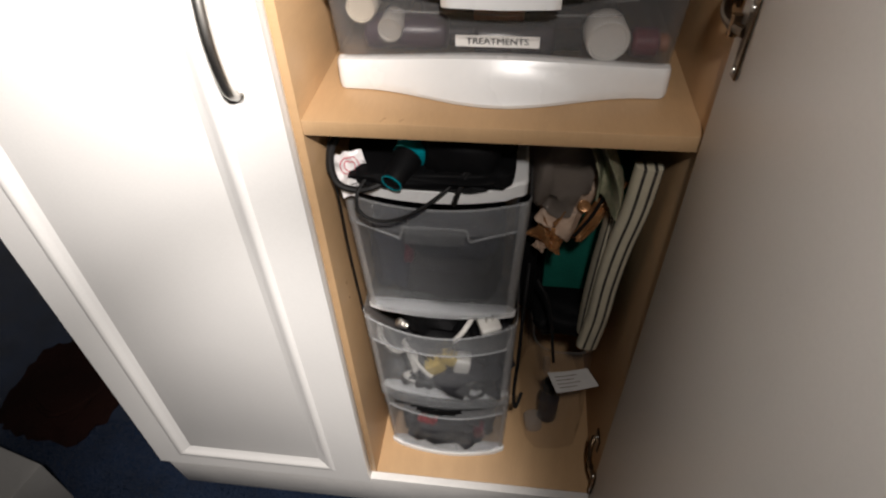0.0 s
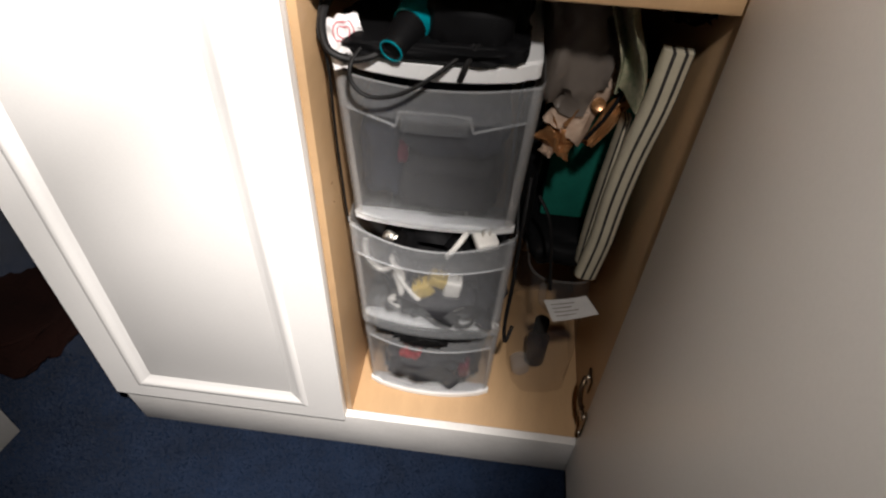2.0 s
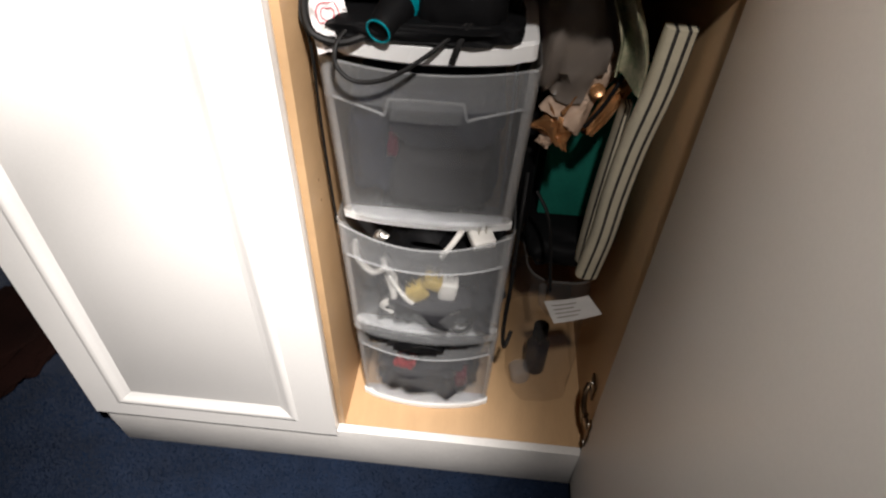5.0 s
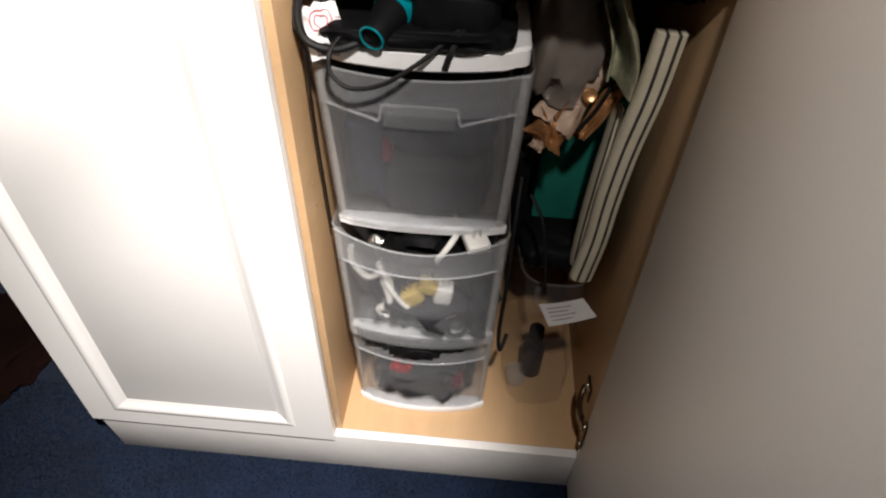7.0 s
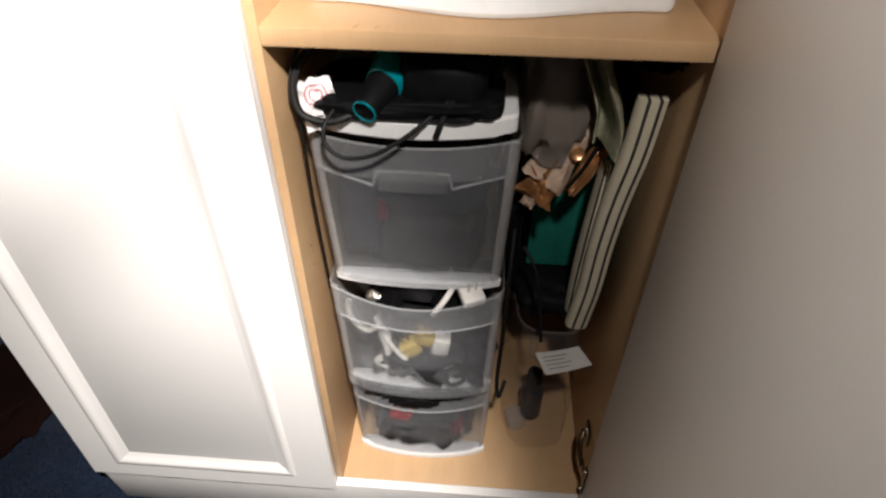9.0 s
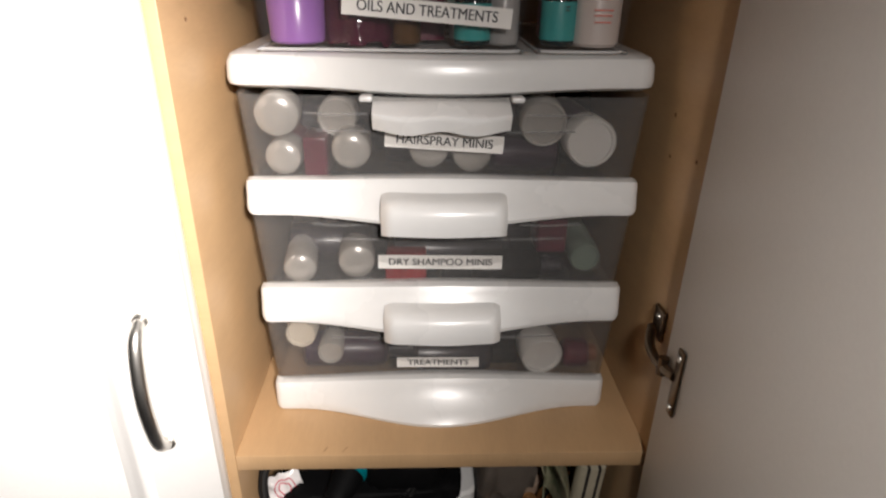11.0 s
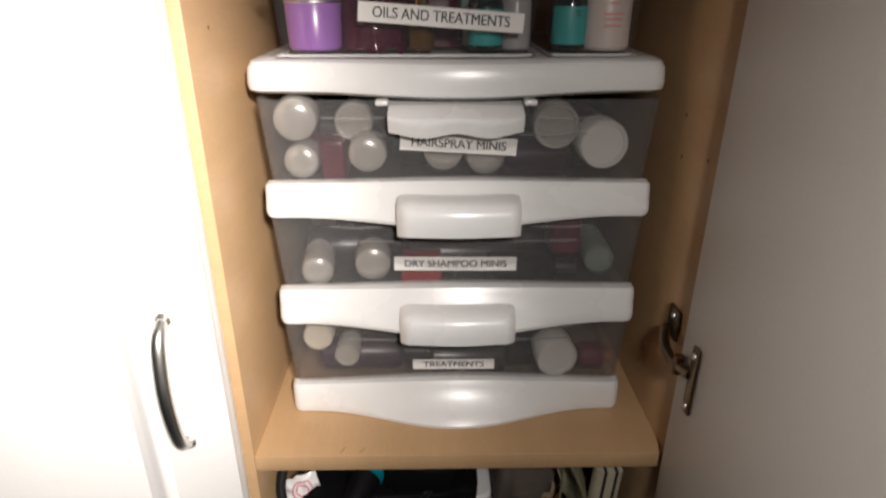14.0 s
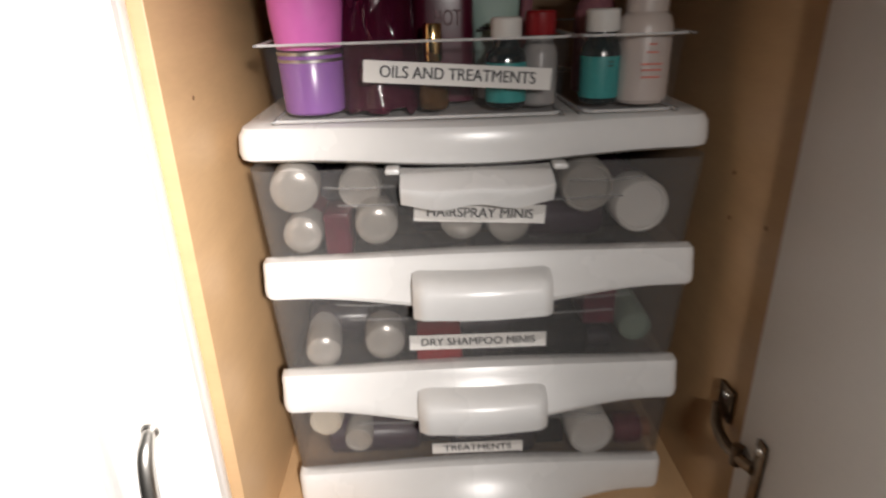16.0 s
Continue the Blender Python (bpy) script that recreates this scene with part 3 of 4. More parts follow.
CAN_ROWS = (
    (2, -0.156, 0.098, 0.0600, 0.0210, PEARL, DARK, True), (2, -0.154, 0.098, 0.0200, 0.0175, PEARL, WINE, True), (2, -0.104, 0.120, 0.0540, 0.0190, PEARL, DARK, False),
    (2, -0.089, 0.096, 0.0280, 0.0190, PEARL, DARK, True), (2, -0.016, 0.098, 0.0290, 0.0195, PEARL, DARK, True), (2, 0.026, 0.098, 0.0250, 0.0195, PEARL, PURPLE_DK, True),
    (2, 0.093, 0.106, 0.0520, 0.0225, PEARL, DARK, False), (2, 0.139, 0.098, 0.0360, 0.0240, WHITE_CAP, PURPLE_DK, False),
    (1, -0.147, 0.096, 0.0185, 0.0170, PEARL, GREY_BOTTLE, True), (1, -0.089, 0.096, 0.0265, 0.0190, PEARL, DARK, True), (1, 0.152, 0.118, 0.0220, 0.0160, MINT_CAP, MINT_CAP, False),
    (1, -0.120, 0.150, 0.0240, 0.0150, CREAM_CAP, GREY_BOTTLE, False),
    (0, -0.154, 0.100, 0.0550, 0.0165, CREAM_CAP, DARK, False), (0, -0.123, 0.096, 0.0330, 0.0140, PEARL, DARK, False), (0, 0.112, 0.096, 0.0260, 0.0235, WHITE_CAP, DARK, False),
)
for i, x, y, dz, r, cap_mat, body_mat, domed in CAN_ROWS:
    nm = {id(PEARL): "pearl white", id(WHITE_CAP): "white", id(CREAM_CAP): "cream", id(MINT_CAP): "pale green"}[id(cap_mat)]
    c = mini_can(r, 0.13, 0.032, body_mat, cap_mat, f"small spray can with {nm} cap in a clear drawer", "cans in the drawers", domed)
    lay(c, x, y - 0.009, SHELF + i * PITCH + BED + max(dz, r), yaw=random.uniform(-7, 7), pitch=random.uniform(-3, 3))


def carton(x0, x1, y0, y1, z0, z1, mat, label, name="carton", rot=0.0):
    y0, y1 = y0 - 0.012, y1 - 0.012
    t = thing(name, ((x0 + x1) / 2, (y0 + y1) / 2, z0), label, "carton", "things in the drawers")
    part("body", box(x0, x1, y0, y1, z0, z1, 0.002), mat, t)
    part("tuck_flap", box(x0 + 0.002, x1 - 0.002, y0 - 0.0006, y0 - 0.0001, z0 + 0.003, z1 - 0.003, 0), mat, t, smooth=0)
    t.rotation_euler = (0, 0, radians(rot))
    return t


def bottle_flat(x0, x1, y, z, r, mat, capm, label):
    """A bottle lying sideways across a drawer."""
    y -= 0.012
    t = thing("lying_bottle", (x0, y, z), label, "bottle", "things in the drawers")
    n = x1 - x0
    part("body", lathe([(r * 0.8, 0), (r, 0.004), (r, n * 0.68), (r * 0.85, n * 0.73), (r * 0.5, n * 0.76)], 24, pose(x0, y, z, 0, 90, 0)), mat, t)
    part("cap", lathe([(r * 0.62, n * 0.76), (r * 0.62, n * 0.985), (r * 0.55, n)], 20, pose(x0, y, z, 0, 90, 0)), capm, t)


D0, D1, D2 = (SHELF + i * PITCH + BED for i in range(3))
carton(-0.134, -0.112, 0.100, 0.140, D2, D2 + 0.040, WINE, "small dark red carton in a drawer")
bottle_flat(-0.06, 0.09, 0.16, D2 + 0.022, 0.022, DARK, BLACK, "dark bottle lying across the drawer")
bottle_flat(0.045, 0.135, 0.135, D2 + 0.018, 0.018, PURPLE_DK, BLACK, "plum bottle lying across the drawer")
bottle_flat(-0.15, 0.05, 0.20, D2 + 0.030, 0.028, DARK, TEAL, "dark bottle with a teal cap lying in the drawer")
carton(-0.060, -0.018, 0.098, 0.135, D1, D1 + 0.030, RED, "red carton lying in a drawer")
bottle_flat(-0.055, 0.115, 0.150, D1 + 0.020, 0.020, DARK, BLACK, "black bottle lying across the drawer")
bottle_flat(0.030, 0.125, 0.115, D1 + 0.017, 0.017, BLACK, DARK, "black bottle lying across the drawer")
carton(0.096, 0.126, 0.106, 0.150, D1 + 0.036, D1 + 0.072, WINE, "dark red carton lying on a bottle in the drawer")
bottle_flat(-0.14, 0.05, 0.215, D1 + 0.030, 0.028, PURPLE_DK, BLACK, "plum bottle lying in the drawer")
bottle_flat(-0.155, -0.03, 0.128, D0 + 0.020, 0.020, PURPLE_DK, DARK, "plum bottle lying across the drawer")
bottle_flat(-0.030, 0.085, 0.118, D0 + 0.020, 0.020, DARK, BLACK, "black bottle lying across the drawer")
carton(-0.032, 0.022, 0.110, 0.150, D0 + 0.042, D0 + 0.066, ORANGE, "orange-brown carton on top of bottles in the drawer")
bottle_flat(0.138, 0.177, 0.120, D0 + 0.018, 0.016, WINE, ORANGE, "brownish red bottle lying in the drawer")
bottle_flat(-0.10, 0.10, 0.20, D0 + 0.030, 0.028, DARK, BLACK, "black bottle lying in the drawer")

for z in (D0, D1, D2):
    bottle_flat(-0.172, 0.000, 0.270, z + 0.034, 0.034, DARK, BLACK, "dark bottle lying at the back of the drawer")
    bottle_flat(0.004, 0.174, 0.262, z + 0.034, 0.034, PURPLE_DK, BLACK, "plum bottle lying at the back of the drawer")
bottle_flat(0.040, 0.130, 0.170, D0 + 0.018, 0.018, DARK, BLACK, "dark bottle lying across the drawer")
bottle_flat(0.050, 0.168, 0.190, D1 + 0.022, 0.022, DARK, BLACK, "dark bottle lying across the drawer")
bottle_flat(-0.168, -0.062, 0.165, D1 + 0.022, 0.022, DARK, BLACK, "dark bottle lying across the drawer")

# ---- clear baskets and bottles on the unit ----
TOP = lid_z + 0.0318


def basket(x0, x1, y0, y1, h, label):
    t = thing("clear_basket", ((x0 + x1) / 2, (y0 + y1) / 2, TOP), label, "basket", "clear baskets")
    part("body", tray(x0, x1, y0, y1, TOP, TOP + h, 0.014, 0.0018, flare=0.004), CRYSTAL, t)
    for z, f, r in ((TOP + h, 0.0045, 0.0011), (TOP + 0.0022, -0.0005, 0.0014)):
        pts = rounded(x0 - f, x1 + f, y0 - f, y1 + f, 0.014, z)
        part("rim", tube(pts + [pts[0]], r, 6, 2), CRYSTAL_RIM, t, "clear moulded edge")
    return t


main_basket = basket(-0.164, 0.066, 0.085, 0.36, 0.060, "clear acrylic basket full of hair oil bottles")
basket(0.080, 0.158, 0.087, 0.36, 0.060, "narrow clear acrylic basket holding two small bottles")
paper_label("OILS AND TREATMENTS", -0.018, 0.0795, TOP + 0.0345, 0.144, 0.0163, 0.0126, main_basket, tilt=-4.2, lean=-4, tw=0.119)
BIN = TOP + 0.005


def pump_bottle(x, y):
    t = thing("pink_bottle", (x, y, BIN), "tall pink plastic bottle standing on its violet cap", "bottle", "bottles in the baskets")
    part("cap", lathe([(0.022, 0), (0.0245, 0.002), (0.0262, 0.044), (0.0250, 0.046)], 36, pose(x, y, BIN)), VIOLET, t, "violet cap")
    part("ring", lathe([(0.0262, 0.0405), (0.0266, 0.0410), (0.0266, 0.0425), (0.0262, 0.0430)], 36, pose(x, y, BIN)), STEEL, t, "thin silver ring")
    part("band", lathe([(0.0268, 0.046), (0.0268, 0.0485)], 36, pose(x, y, BIN)), STEEL, t, "thin silver ring")
    part("body", lathe([(0.0255, 0.050), (0.0270, 0.054), (0.0290, 0.075), (0.0315, 0.16), (0.0310, 0.17), (0.022, 0.176)], 36, pose(x, y, BIN)), PINK, t)


def dropper(x, y, r, h, body_mat, cap_mat, cap_h, cap_r, label, label_mat=None, name="small_bottle", neck=0.006):
    t = thing(name, (x, y, BIN), label, "bottle", "bottles in the baskets")
    part("body", lathe([(r * 0.88, 0), (r, 0.002), (r, h * 0.82), (r * 0.9, h * 0.92), (cap_r * 0.85, h), (cap_r * 0.8, h + neck)], 28, pose(x, y, BIN)), body_mat, t)
    part("cap", lathe([(cap_r * 0.97, h + neck), (cap_r, h + neck + 0.001), (cap_r, h + neck + cap_h - 0.0015), (cap_r * 0.9, h + neck + cap_h)], 28, pose(x, y, BIN)), cap_mat, t)
    if label_mat:
        lab = part("wrap_label", lathe([(r + 0.0003, h * 0.10), (r + 0.0004, h * 0.11), (r + 0.0004, h * 0.74), (r + 0.0003, h * 0.75)], 28, pose(x, y, BIN)), label_mat, t)
        for k in range(2):
            part("print_bar", box(x + 0.002, x + 0.006, y - r - 0.0012, y - r - 0.0006, BIN + h * (0.60 + 0.06 * k), BIN + h * (0.60 + 0.06 * k) + 0.0012, 0), INK, lab, "line of unreadable print", smooth=0)
    return t


pump_bottle(-0.1345, 0.116)
dropper(0.023, 0.112, 0.0165, 0.047, DARK_GLASS, WHITE_CAP, 0.016, 0.0125, "small dark glass bottle with teal label and white cap", TEAL_LABEL)
dropper(0.0510, 0.116, 0.0145, 0.049, GREY_BOTTLE, RED, 0.018, 0.0125, "small silvery bottle with a red cap")
dropper(0.1015, 0.116, 0.0160, 0.050, DARK_GLASS, WHITE_CAP, 0.017, 0.0135, "small dark glass bottle with teal label and white cap", TEAL_LABEL)
dropper(-0.036, 0.112, 0.0125, 0.034, AMBER, GOLD, 0.028, 0.0076, "tiny amber perfume bottle with a tall gold cap", None, "perfume_bottle", 0.004)


def nozzle_bottle(x, y):
    t = thing("white_bottle", (x, y, BIN), "milky white bottle with a long pointed nozzle cap", "bottle", "bottles in the baskets")
    part("body", lathe([(0.019, 0), (0.0215, 0.003), (0.0215, 0.058), (0.0195, 0.066), (0.0155, 0.070)], 30, pose(x, y, BIN)), MILKY, t)
    part("nozzle", lathe([(0.0165, 0.070), (0.0165, 0.078), (0.0150, 0.100), (0.0125, 0.135), (0.009, 0.15), (0.006, 0.155)], 28, pose(x, y, BIN)), MILKY, t, "tapered milky white nozzle cap")
    for dz, w in ((0.046, 0.006), (0.040, 0.009), (0.031, 0.017), (0.0265, 0.016), (0.021, 0.015)):
        part("print_bar", box(x - w / 2, x + w / 2, y - 0.0224, y - 0.0216, BIN + dz, BIN + dz + 0.0014, 0), PINK_INK, t, "faded coral print", smooth=0)


nozzle_bottle(0.1355, 0.114)


def squeeze_tube(x, y, mat, h, w, label, name="squeeze_tube", rx=0.0):
    t = thing(name, (x, y, BIN), label, "tube", "bottles in the baskets")

    def fn(u, v):
        a = 2 * math.pi * u
        fl = 1 - 0.93 * max(0.0, (v - 0.15) / 0.85) ** 1.3
        return (x + w * (0.82 + 0.18 * v) * math.cos(a), y + rx * v + w * 0.72 * fl * math.sin(a), BIN + 0.016 + (h - 0.016) * v)
    part("body", sheet(fn, 32, 12), mat, t)
    part("crimp", box(x - w, x + w, y + rx - 0.0016, y + rx + 0.0016, BIN + h - 0.001, BIN + h + 0.008, 0.0006), mat, t)
    part("cap", lathe([(w * 0.72, 0), (w * 0.75, 0.001), (w * 0.75, 0.016), (w * 0.7, 0.017)], 28, pose(x, y, BIN)), WHITE_CAP, t)
    return t


mint = squeeze_tube(0.020, 0.162, MINT, 0.094, 0.0215, "pale mint squeeze tube standing on its cap")
part("print_bar", box(0.004, 0.014, 0.1430, 0.1436, BIN + 0.058, BIN + 0.0605, 0), INK, mint, "short dark print", smooth=0)
hot = thing("maroon_bottle", (-0.030, 0.172, BIN), "dark maroon bottle with grey lettering", "bottle", "bottles in the baskets")
part("body", skin([rounded(-0.052, 0.000, 0.140, 0.176, 0.012, BIN + z) for z in (0.0, 0.080)] + [rounded(-0.050, -0.002, 0.142, 0.174, 0.012, BIN + 0.102), rounded(-0.044, -0.008, 0.147, 0.169, 0.01, BIN + 0.108)]), MAROON, hot)
lettering("HOT", 0.018, pose(-0.023, 0.1396, BIN + 0.068, 90, 0, 0), HOT_INK, hot, 0.023)
dropper(-0.081, 0.132, 0.0285, 0.150, MAROON, BLACK, 0.02, 0.018, "large dark maroon bottle with a rounded body", None, "maroon_bottle")


def wrap(x0, x1, y, z0, z1):
    """A crumpled clear maroon wrapper round the bottles behind."""
    def fn(u, v):
        a = math.pi * (0.05 + 0.9 * u)
        n = noise.noise(Vector((u * 5, v * 4, 2.2))) * 0.008 + noise.noise(Vector((u * 13, v * 9, 7.1))) * 0.003
        xm, hw = (x0 + x1) / 2, (x1 - x0) / 2
        return (xm - hw * math.cos(a) * (1 - 0.25 * v), y - 0.034 * math.sin(a) * (1 - 0.2 * v) + n, z0 + (z1 - z0) * v + n)
    t = thing("plastic_wrapper", ((x0 + x1) / 2, y, z0), "crumpled glossy maroon plastic wrapper with bright creases", "wrapper")
    part("sheet", sheet(fn, 40, 40, 0.0003), MAROON_SHEET, t)


wrap(-0.116, -0.047, 0.132, BIN, BIN + 0.16)
dropper(-0.128, 0.235, 0.028, 0.13, MAROON, BLACK, 0.02, 0.017, "dark maroon bottle standing at the back", None, "maroon_bottle")
dropper(0.035, 0.235, 0.024, 0.14, PURPLE_DK, BLACK, 0.02, 0.014, "dark plum bottle standing at the back", None, "plum_bottle")
dropper(-0.035, 0.245, 0.028, 0.15, MAROON, BLACK, 0.02, 0.017, "dark maroon bottle standing at the back", None, "maroon_bottle")
dropper(0.112, 0.178, 0.0185, 0.082, DULL_PINK, DULL_PINK, 0.02, 0.014, "dull pink bottle standing at the back", None, "pink_bottle")
tb = thing("makeup_brush", (0.05, 0.19, BIN), "slim plum-coloured wand leaning in the basket", "wand")
part("handle", tube([(0.042, 0.16, BIN + 0.002), (0.052, 0.19, BIN + 0.08), (0.064, 0.215, BIN + 0.16)], 0.0055, 10, 5), DULL_PINK, tb)

# ---- lower compartment: frosted drawer tower ----
TX0, TX1, TB = -0.192, 0.042, 0.40
tower = thing("drawer_tower", ((TX0 + TX1) / 2, 0.2, BASE), "frosted plastic three-drawer tower with white frame and pulled drawers", "drawer unit")


def tower_rail(z0, z1, y0, bow, o=0.004, full=False):
    rings = []
    for k, z in ((0.003, z0), (0.0, z0 + 0.003), (0.0, z1 - 0.003), (0.003, z1)):
        ring = []
        pts = rounded(TX0 + o + k, TX1 - o - k, y0 + k, TB if full else y0 + 0.012, 0.012 if full else 0.005, z)
        for j, q in enumerate(pts):
            ring.append(q)
            if j == len(pts) - 1:
                for s in range(1, 16):
                    xx = q[0] + (pts[0][0] - q[0]) * s / 16
                    ring.append((xx, q[1] - bow * (1 - ((xx - (TX0 + TX1) / 2) / ((TX1 - TX0) / 2)) ** 2), z))
        rings.append(ring)
    return skin(rings)


part("top", tower_rail(0.803, 0.826, 0.046, 0.022, 0.002, True), WHITE_PLASTIC, tower, "white plastic top")
part("rail", tower_rail(0.560, 0.575, 0.058, 0.012), WHITE_PLASTIC, tower, "white bowed rail")
part("rail", tower_rail(0.341, 0.349, 0.060, 0.016), WHITE_PLASTIC, tower, "white bowed rail")
part("rail", tower_rail(BASE + 0.0005, BASE + 0.016, 0.066, 0.020), WHITE_PLASTIC, tower, "white bowed base rail")
for x in (TX0 + 0.004, TX1 - 0.008):
    part("side_frame", box(x, x + 0.004, 0.34, TB - 0.002, BASE + 0.01, 0.81, 0.001), WHITE_PLASTIC, tower)


def tower_drawer(z0, z1, y0, ridge, grip, dip, flare):
    d = part("drawer", tray(TX0 + 0.005, TX1 - 0.005, y0, y0 + 0.30, z0, z1, 0.014, 0.0024, flare=flare, bow=0.018, dip=dip), FROST, tower, "frosted translucent plastic drawer")
    milky_walls(d, y0 + 0.03 - 0.2, FROST_WALL, 0.6, (TX1 - TX0) / 2 - 0.014)
    xm, hw = (TX0 + TX1) / 2, (TX1 - TX0) / 2 - 0.005

    def yf(x):
        return y0 - 0.0032 - 0.018 * max(0.0, 1 - ((x - xm) / hw) ** 2)

    def zf(x):
        return z1 - dip * (1 - ((x - xm) / hw) ** 2)
    pts = [xm + (hw + flare - 0.004) * k / 10 * 0.99 for k in range(-10, 11)]
    part("lip", tube([(x, yf(x) - 0.0012, zf(x) - 0.001) for x in pts], 0.0014, 6, 2), FROST_EDGE, d)
    g = 0.046
    side = [(xm - hw * 0.94, ridge), (xm - hw * 0.5, ridge - 0.009), (xm - g, ridge - 0.011), (xm - g + 0.004, ridge + 0.004)]
    if grip:
        line = side + [(xm - g + 0.012, ridge + 0.009), (xm + g - 0.012, ridge + 0.009)] + [(2 * xm - x, z) for x, z in side[::-1]]
    else:
        line = [(xm + hw * 0.94 * k / 5, ridge - 0.010 * (1 - (k / 5) ** 2)) for k in range(-5, 6)]
    part("ridge", tube([(x, yf(x) - 0.0004, z) for x, z in line], 0.0019, 6, 4), FROST_EDGE, d, "moulded ridge")
    xs = [xm + (hw + flare * 0.6) * 0.97 * k / 12 for k in range(-12, 13)]
    up = [[(x, yf(x) - 0.0012, ridge - (0.002 if grip else 0.010 * (1 - ((x - xm) / hw) ** 2))) for x in xs], [(x, yf(x) - 0.0012, zf(x) - 0.002) for x in xs]]
    bm = bmesh.new()
    a, b = ([bm.verts.new(q) for q in r] for r in up)
    for j in range(len(a) - 1):
        bm.faces.new((a[j], a[j + 1], b[j + 1], b[j]))
    part("upper_band", bm, FROST_EDGE2, d, "thicker frosted band")
    if grip:
        def fn(u, v):
            x = xm + (u - 0.5) * 2 * (g - 0.006)
            return (x, yf(x) - 0.0015 - 0.005 * math.sin(math.pi * min(1, v * 1.2) * 0.5), ridge + 0.010 - 0.024 * v)
        part("grip", sheet(fn, 14, 6, 0.0016), FROST, d, "moulded finger grip")
    return d


tower_drawer(0.576, 0.798, 0.048, 0.752, True, 0.004, 0.010)
tower_drawer(0.351, 0.576, 0.034, 0.522, False, 0.020, 0.006)
tower_drawer(0.149, 0.334, 0.062, 0.294, False, 0.010, 0.005)


def cloth(name, center, size, seed, mat, label, category="clothing", rough=0.2, freq=2.5, flat=0.3, group="things in the tower", square=0.6):
    t = thing(name, (center[0], center[1], center[2] - size[2]), label, category, group)
    part("mass", lump(center, size, seed, rough, freq, 4, flat, square), mat, t, smooth=75)
    return t


# top drawer: folded clothes
cloth("folded_garment", (-0.146, 0.136, 0.668), (0.030, 0.084, 0.078), 1.2, NAVY, "navy garment stuffed in a frosted drawer", rough=0.10, square=0.5)
cloth("folded_garment", (-0.060, 0.136, 0.632), (0.070, 0.090, 0.052), 3.1, GREY_CLOTH, "dark grey garment stuffed in a frosted drawer", rough=0.10, square=0.5)
cloth("folded_garment", (-0.058, 0.136, 0.712), (0.070, 0.088, 0.038), 4.6, NAVY, "navy garment folded on top of another", rough=0.14, square=0.5)
cloth("red_strap", (-0.120, 0.072, 0.682), (0.008, 0.014, 0.024), 7.6, WINE, "red strap among dark clothes", "strap")
# middle drawer: cords and chargers
cloth("cord_tangle", (-0.060, 0.146, 0.412), (0.094, 0.116, 0.056), 5.4, GREY_CLOTH, "dark tangle of cords and chargers in a drawer", "cords", rough=0.3, freq=4, flat=0.06)
cloth("black_pouch", (-0.075, 0.140, 0.532), (0.070, 0.090, 0.040), 2.2, BLACK, "black pouch at the top of an open drawer", "pouch", rough=0.25, freq=4)


def cord(pts, r, mat, label, group="cords"):
    t = thing("cord", pts[0], label, "cord", group)
    part("cable", tube(pts, r, 8, 8), mat, t)
    return t


cord([(-0.176, 0.060, 0.520), (-0.172, 0.050, 0.495), (-0.150, 0.040, 0.480), (-0.128, 0.036, 0.492), (-0.118, 0.040, 0.470), (-0.122, 0.044, 0.440)], 0.0042, WHITE_CORD, "white charger cord coiled in a frosted drawer")
cord([(-0.135, 0.044, 0.505), (-0.118, 0.036, 0.462), (-0.088, 0.030, 0.428), (-0.048, 0.028, 0.418), (-0.020, 0.034, 0.424)], 0.0036, WHITE_CORD, "white charger cord coiled in a frosted drawer")
cord([(-0.130, 0.048, 0.47), (-0.120, 0.040, 0.43), (-0.138, 0.042, 0.41), (-0.124, 0.044, 0.395)], 0.0052, WHITE_CORD, "white charger cord coiled in a frosted drawer")
cord([(-0.040, 0.036, 0.395), (-0.026, 0.030, 0.378), (-0.006, 0.034, 0.385), (0.006, 0.044, 0.42)], 0.003, RUBBER, "dark cord curled in a frosted drawer")
cord([(-0.052, 0.030, 0.530), (-0.036, 0.034, 0.556), (-0.026, 0.060, 0.562), (-0.034, 0.100, 0.556)], 0.0042, WHITE_CORD, "white cord at the rim of an open drawer")


def adapter(x, y, z, w, d, h, mat, label, rot):
    t = thing("charger_plug", (x, y, z), label, "charger")
    body = part("body", box(x - w / 2, x + w / 2, y - d / 2, y + d / 2, z, z + h, 0.004, 3), mat, t)
    for s in (-1, 1):
        part("prong", box(x + s * 0.005 - 0.0007, x + s * 0.005 + 0.0007, y - 0.003, y + 0.003, z + h, z + h + 0.014, 0.0004), STEEL, t)
    t.rotation_euler = [radians(a) for a in rot]


adapter(-0.044, 0.046, 0.436, 0.026, 0.024, 0.034, WHITE_CORD, "white charger plug in a frosted drawer", (0, 8, 0))
adapter(-0.080, 0.044, 0.434, 0.030, 0.022, 0.026, YELLOW, "yellowed adapter plug in a frosted drawer", (0, -28, 10))
adapter(-0.068, 0.044, 0.458, 0.028, 0.022, 0.020, YELLOW, "yellowed adapter plug in a frosted drawer", (0, 20, 0))
adapter(-0.002, 0.050, 0.548, 0.032, 0.034, 0.016, WHITE_CORD, "white plug lying in the open drawer", (12, 0, 24))
adapter(-0.140, 0.050, 0.540, 0.016, 0.014, 0.020, STEEL, "small silver connector in the open drawer", (40, 30, 0))
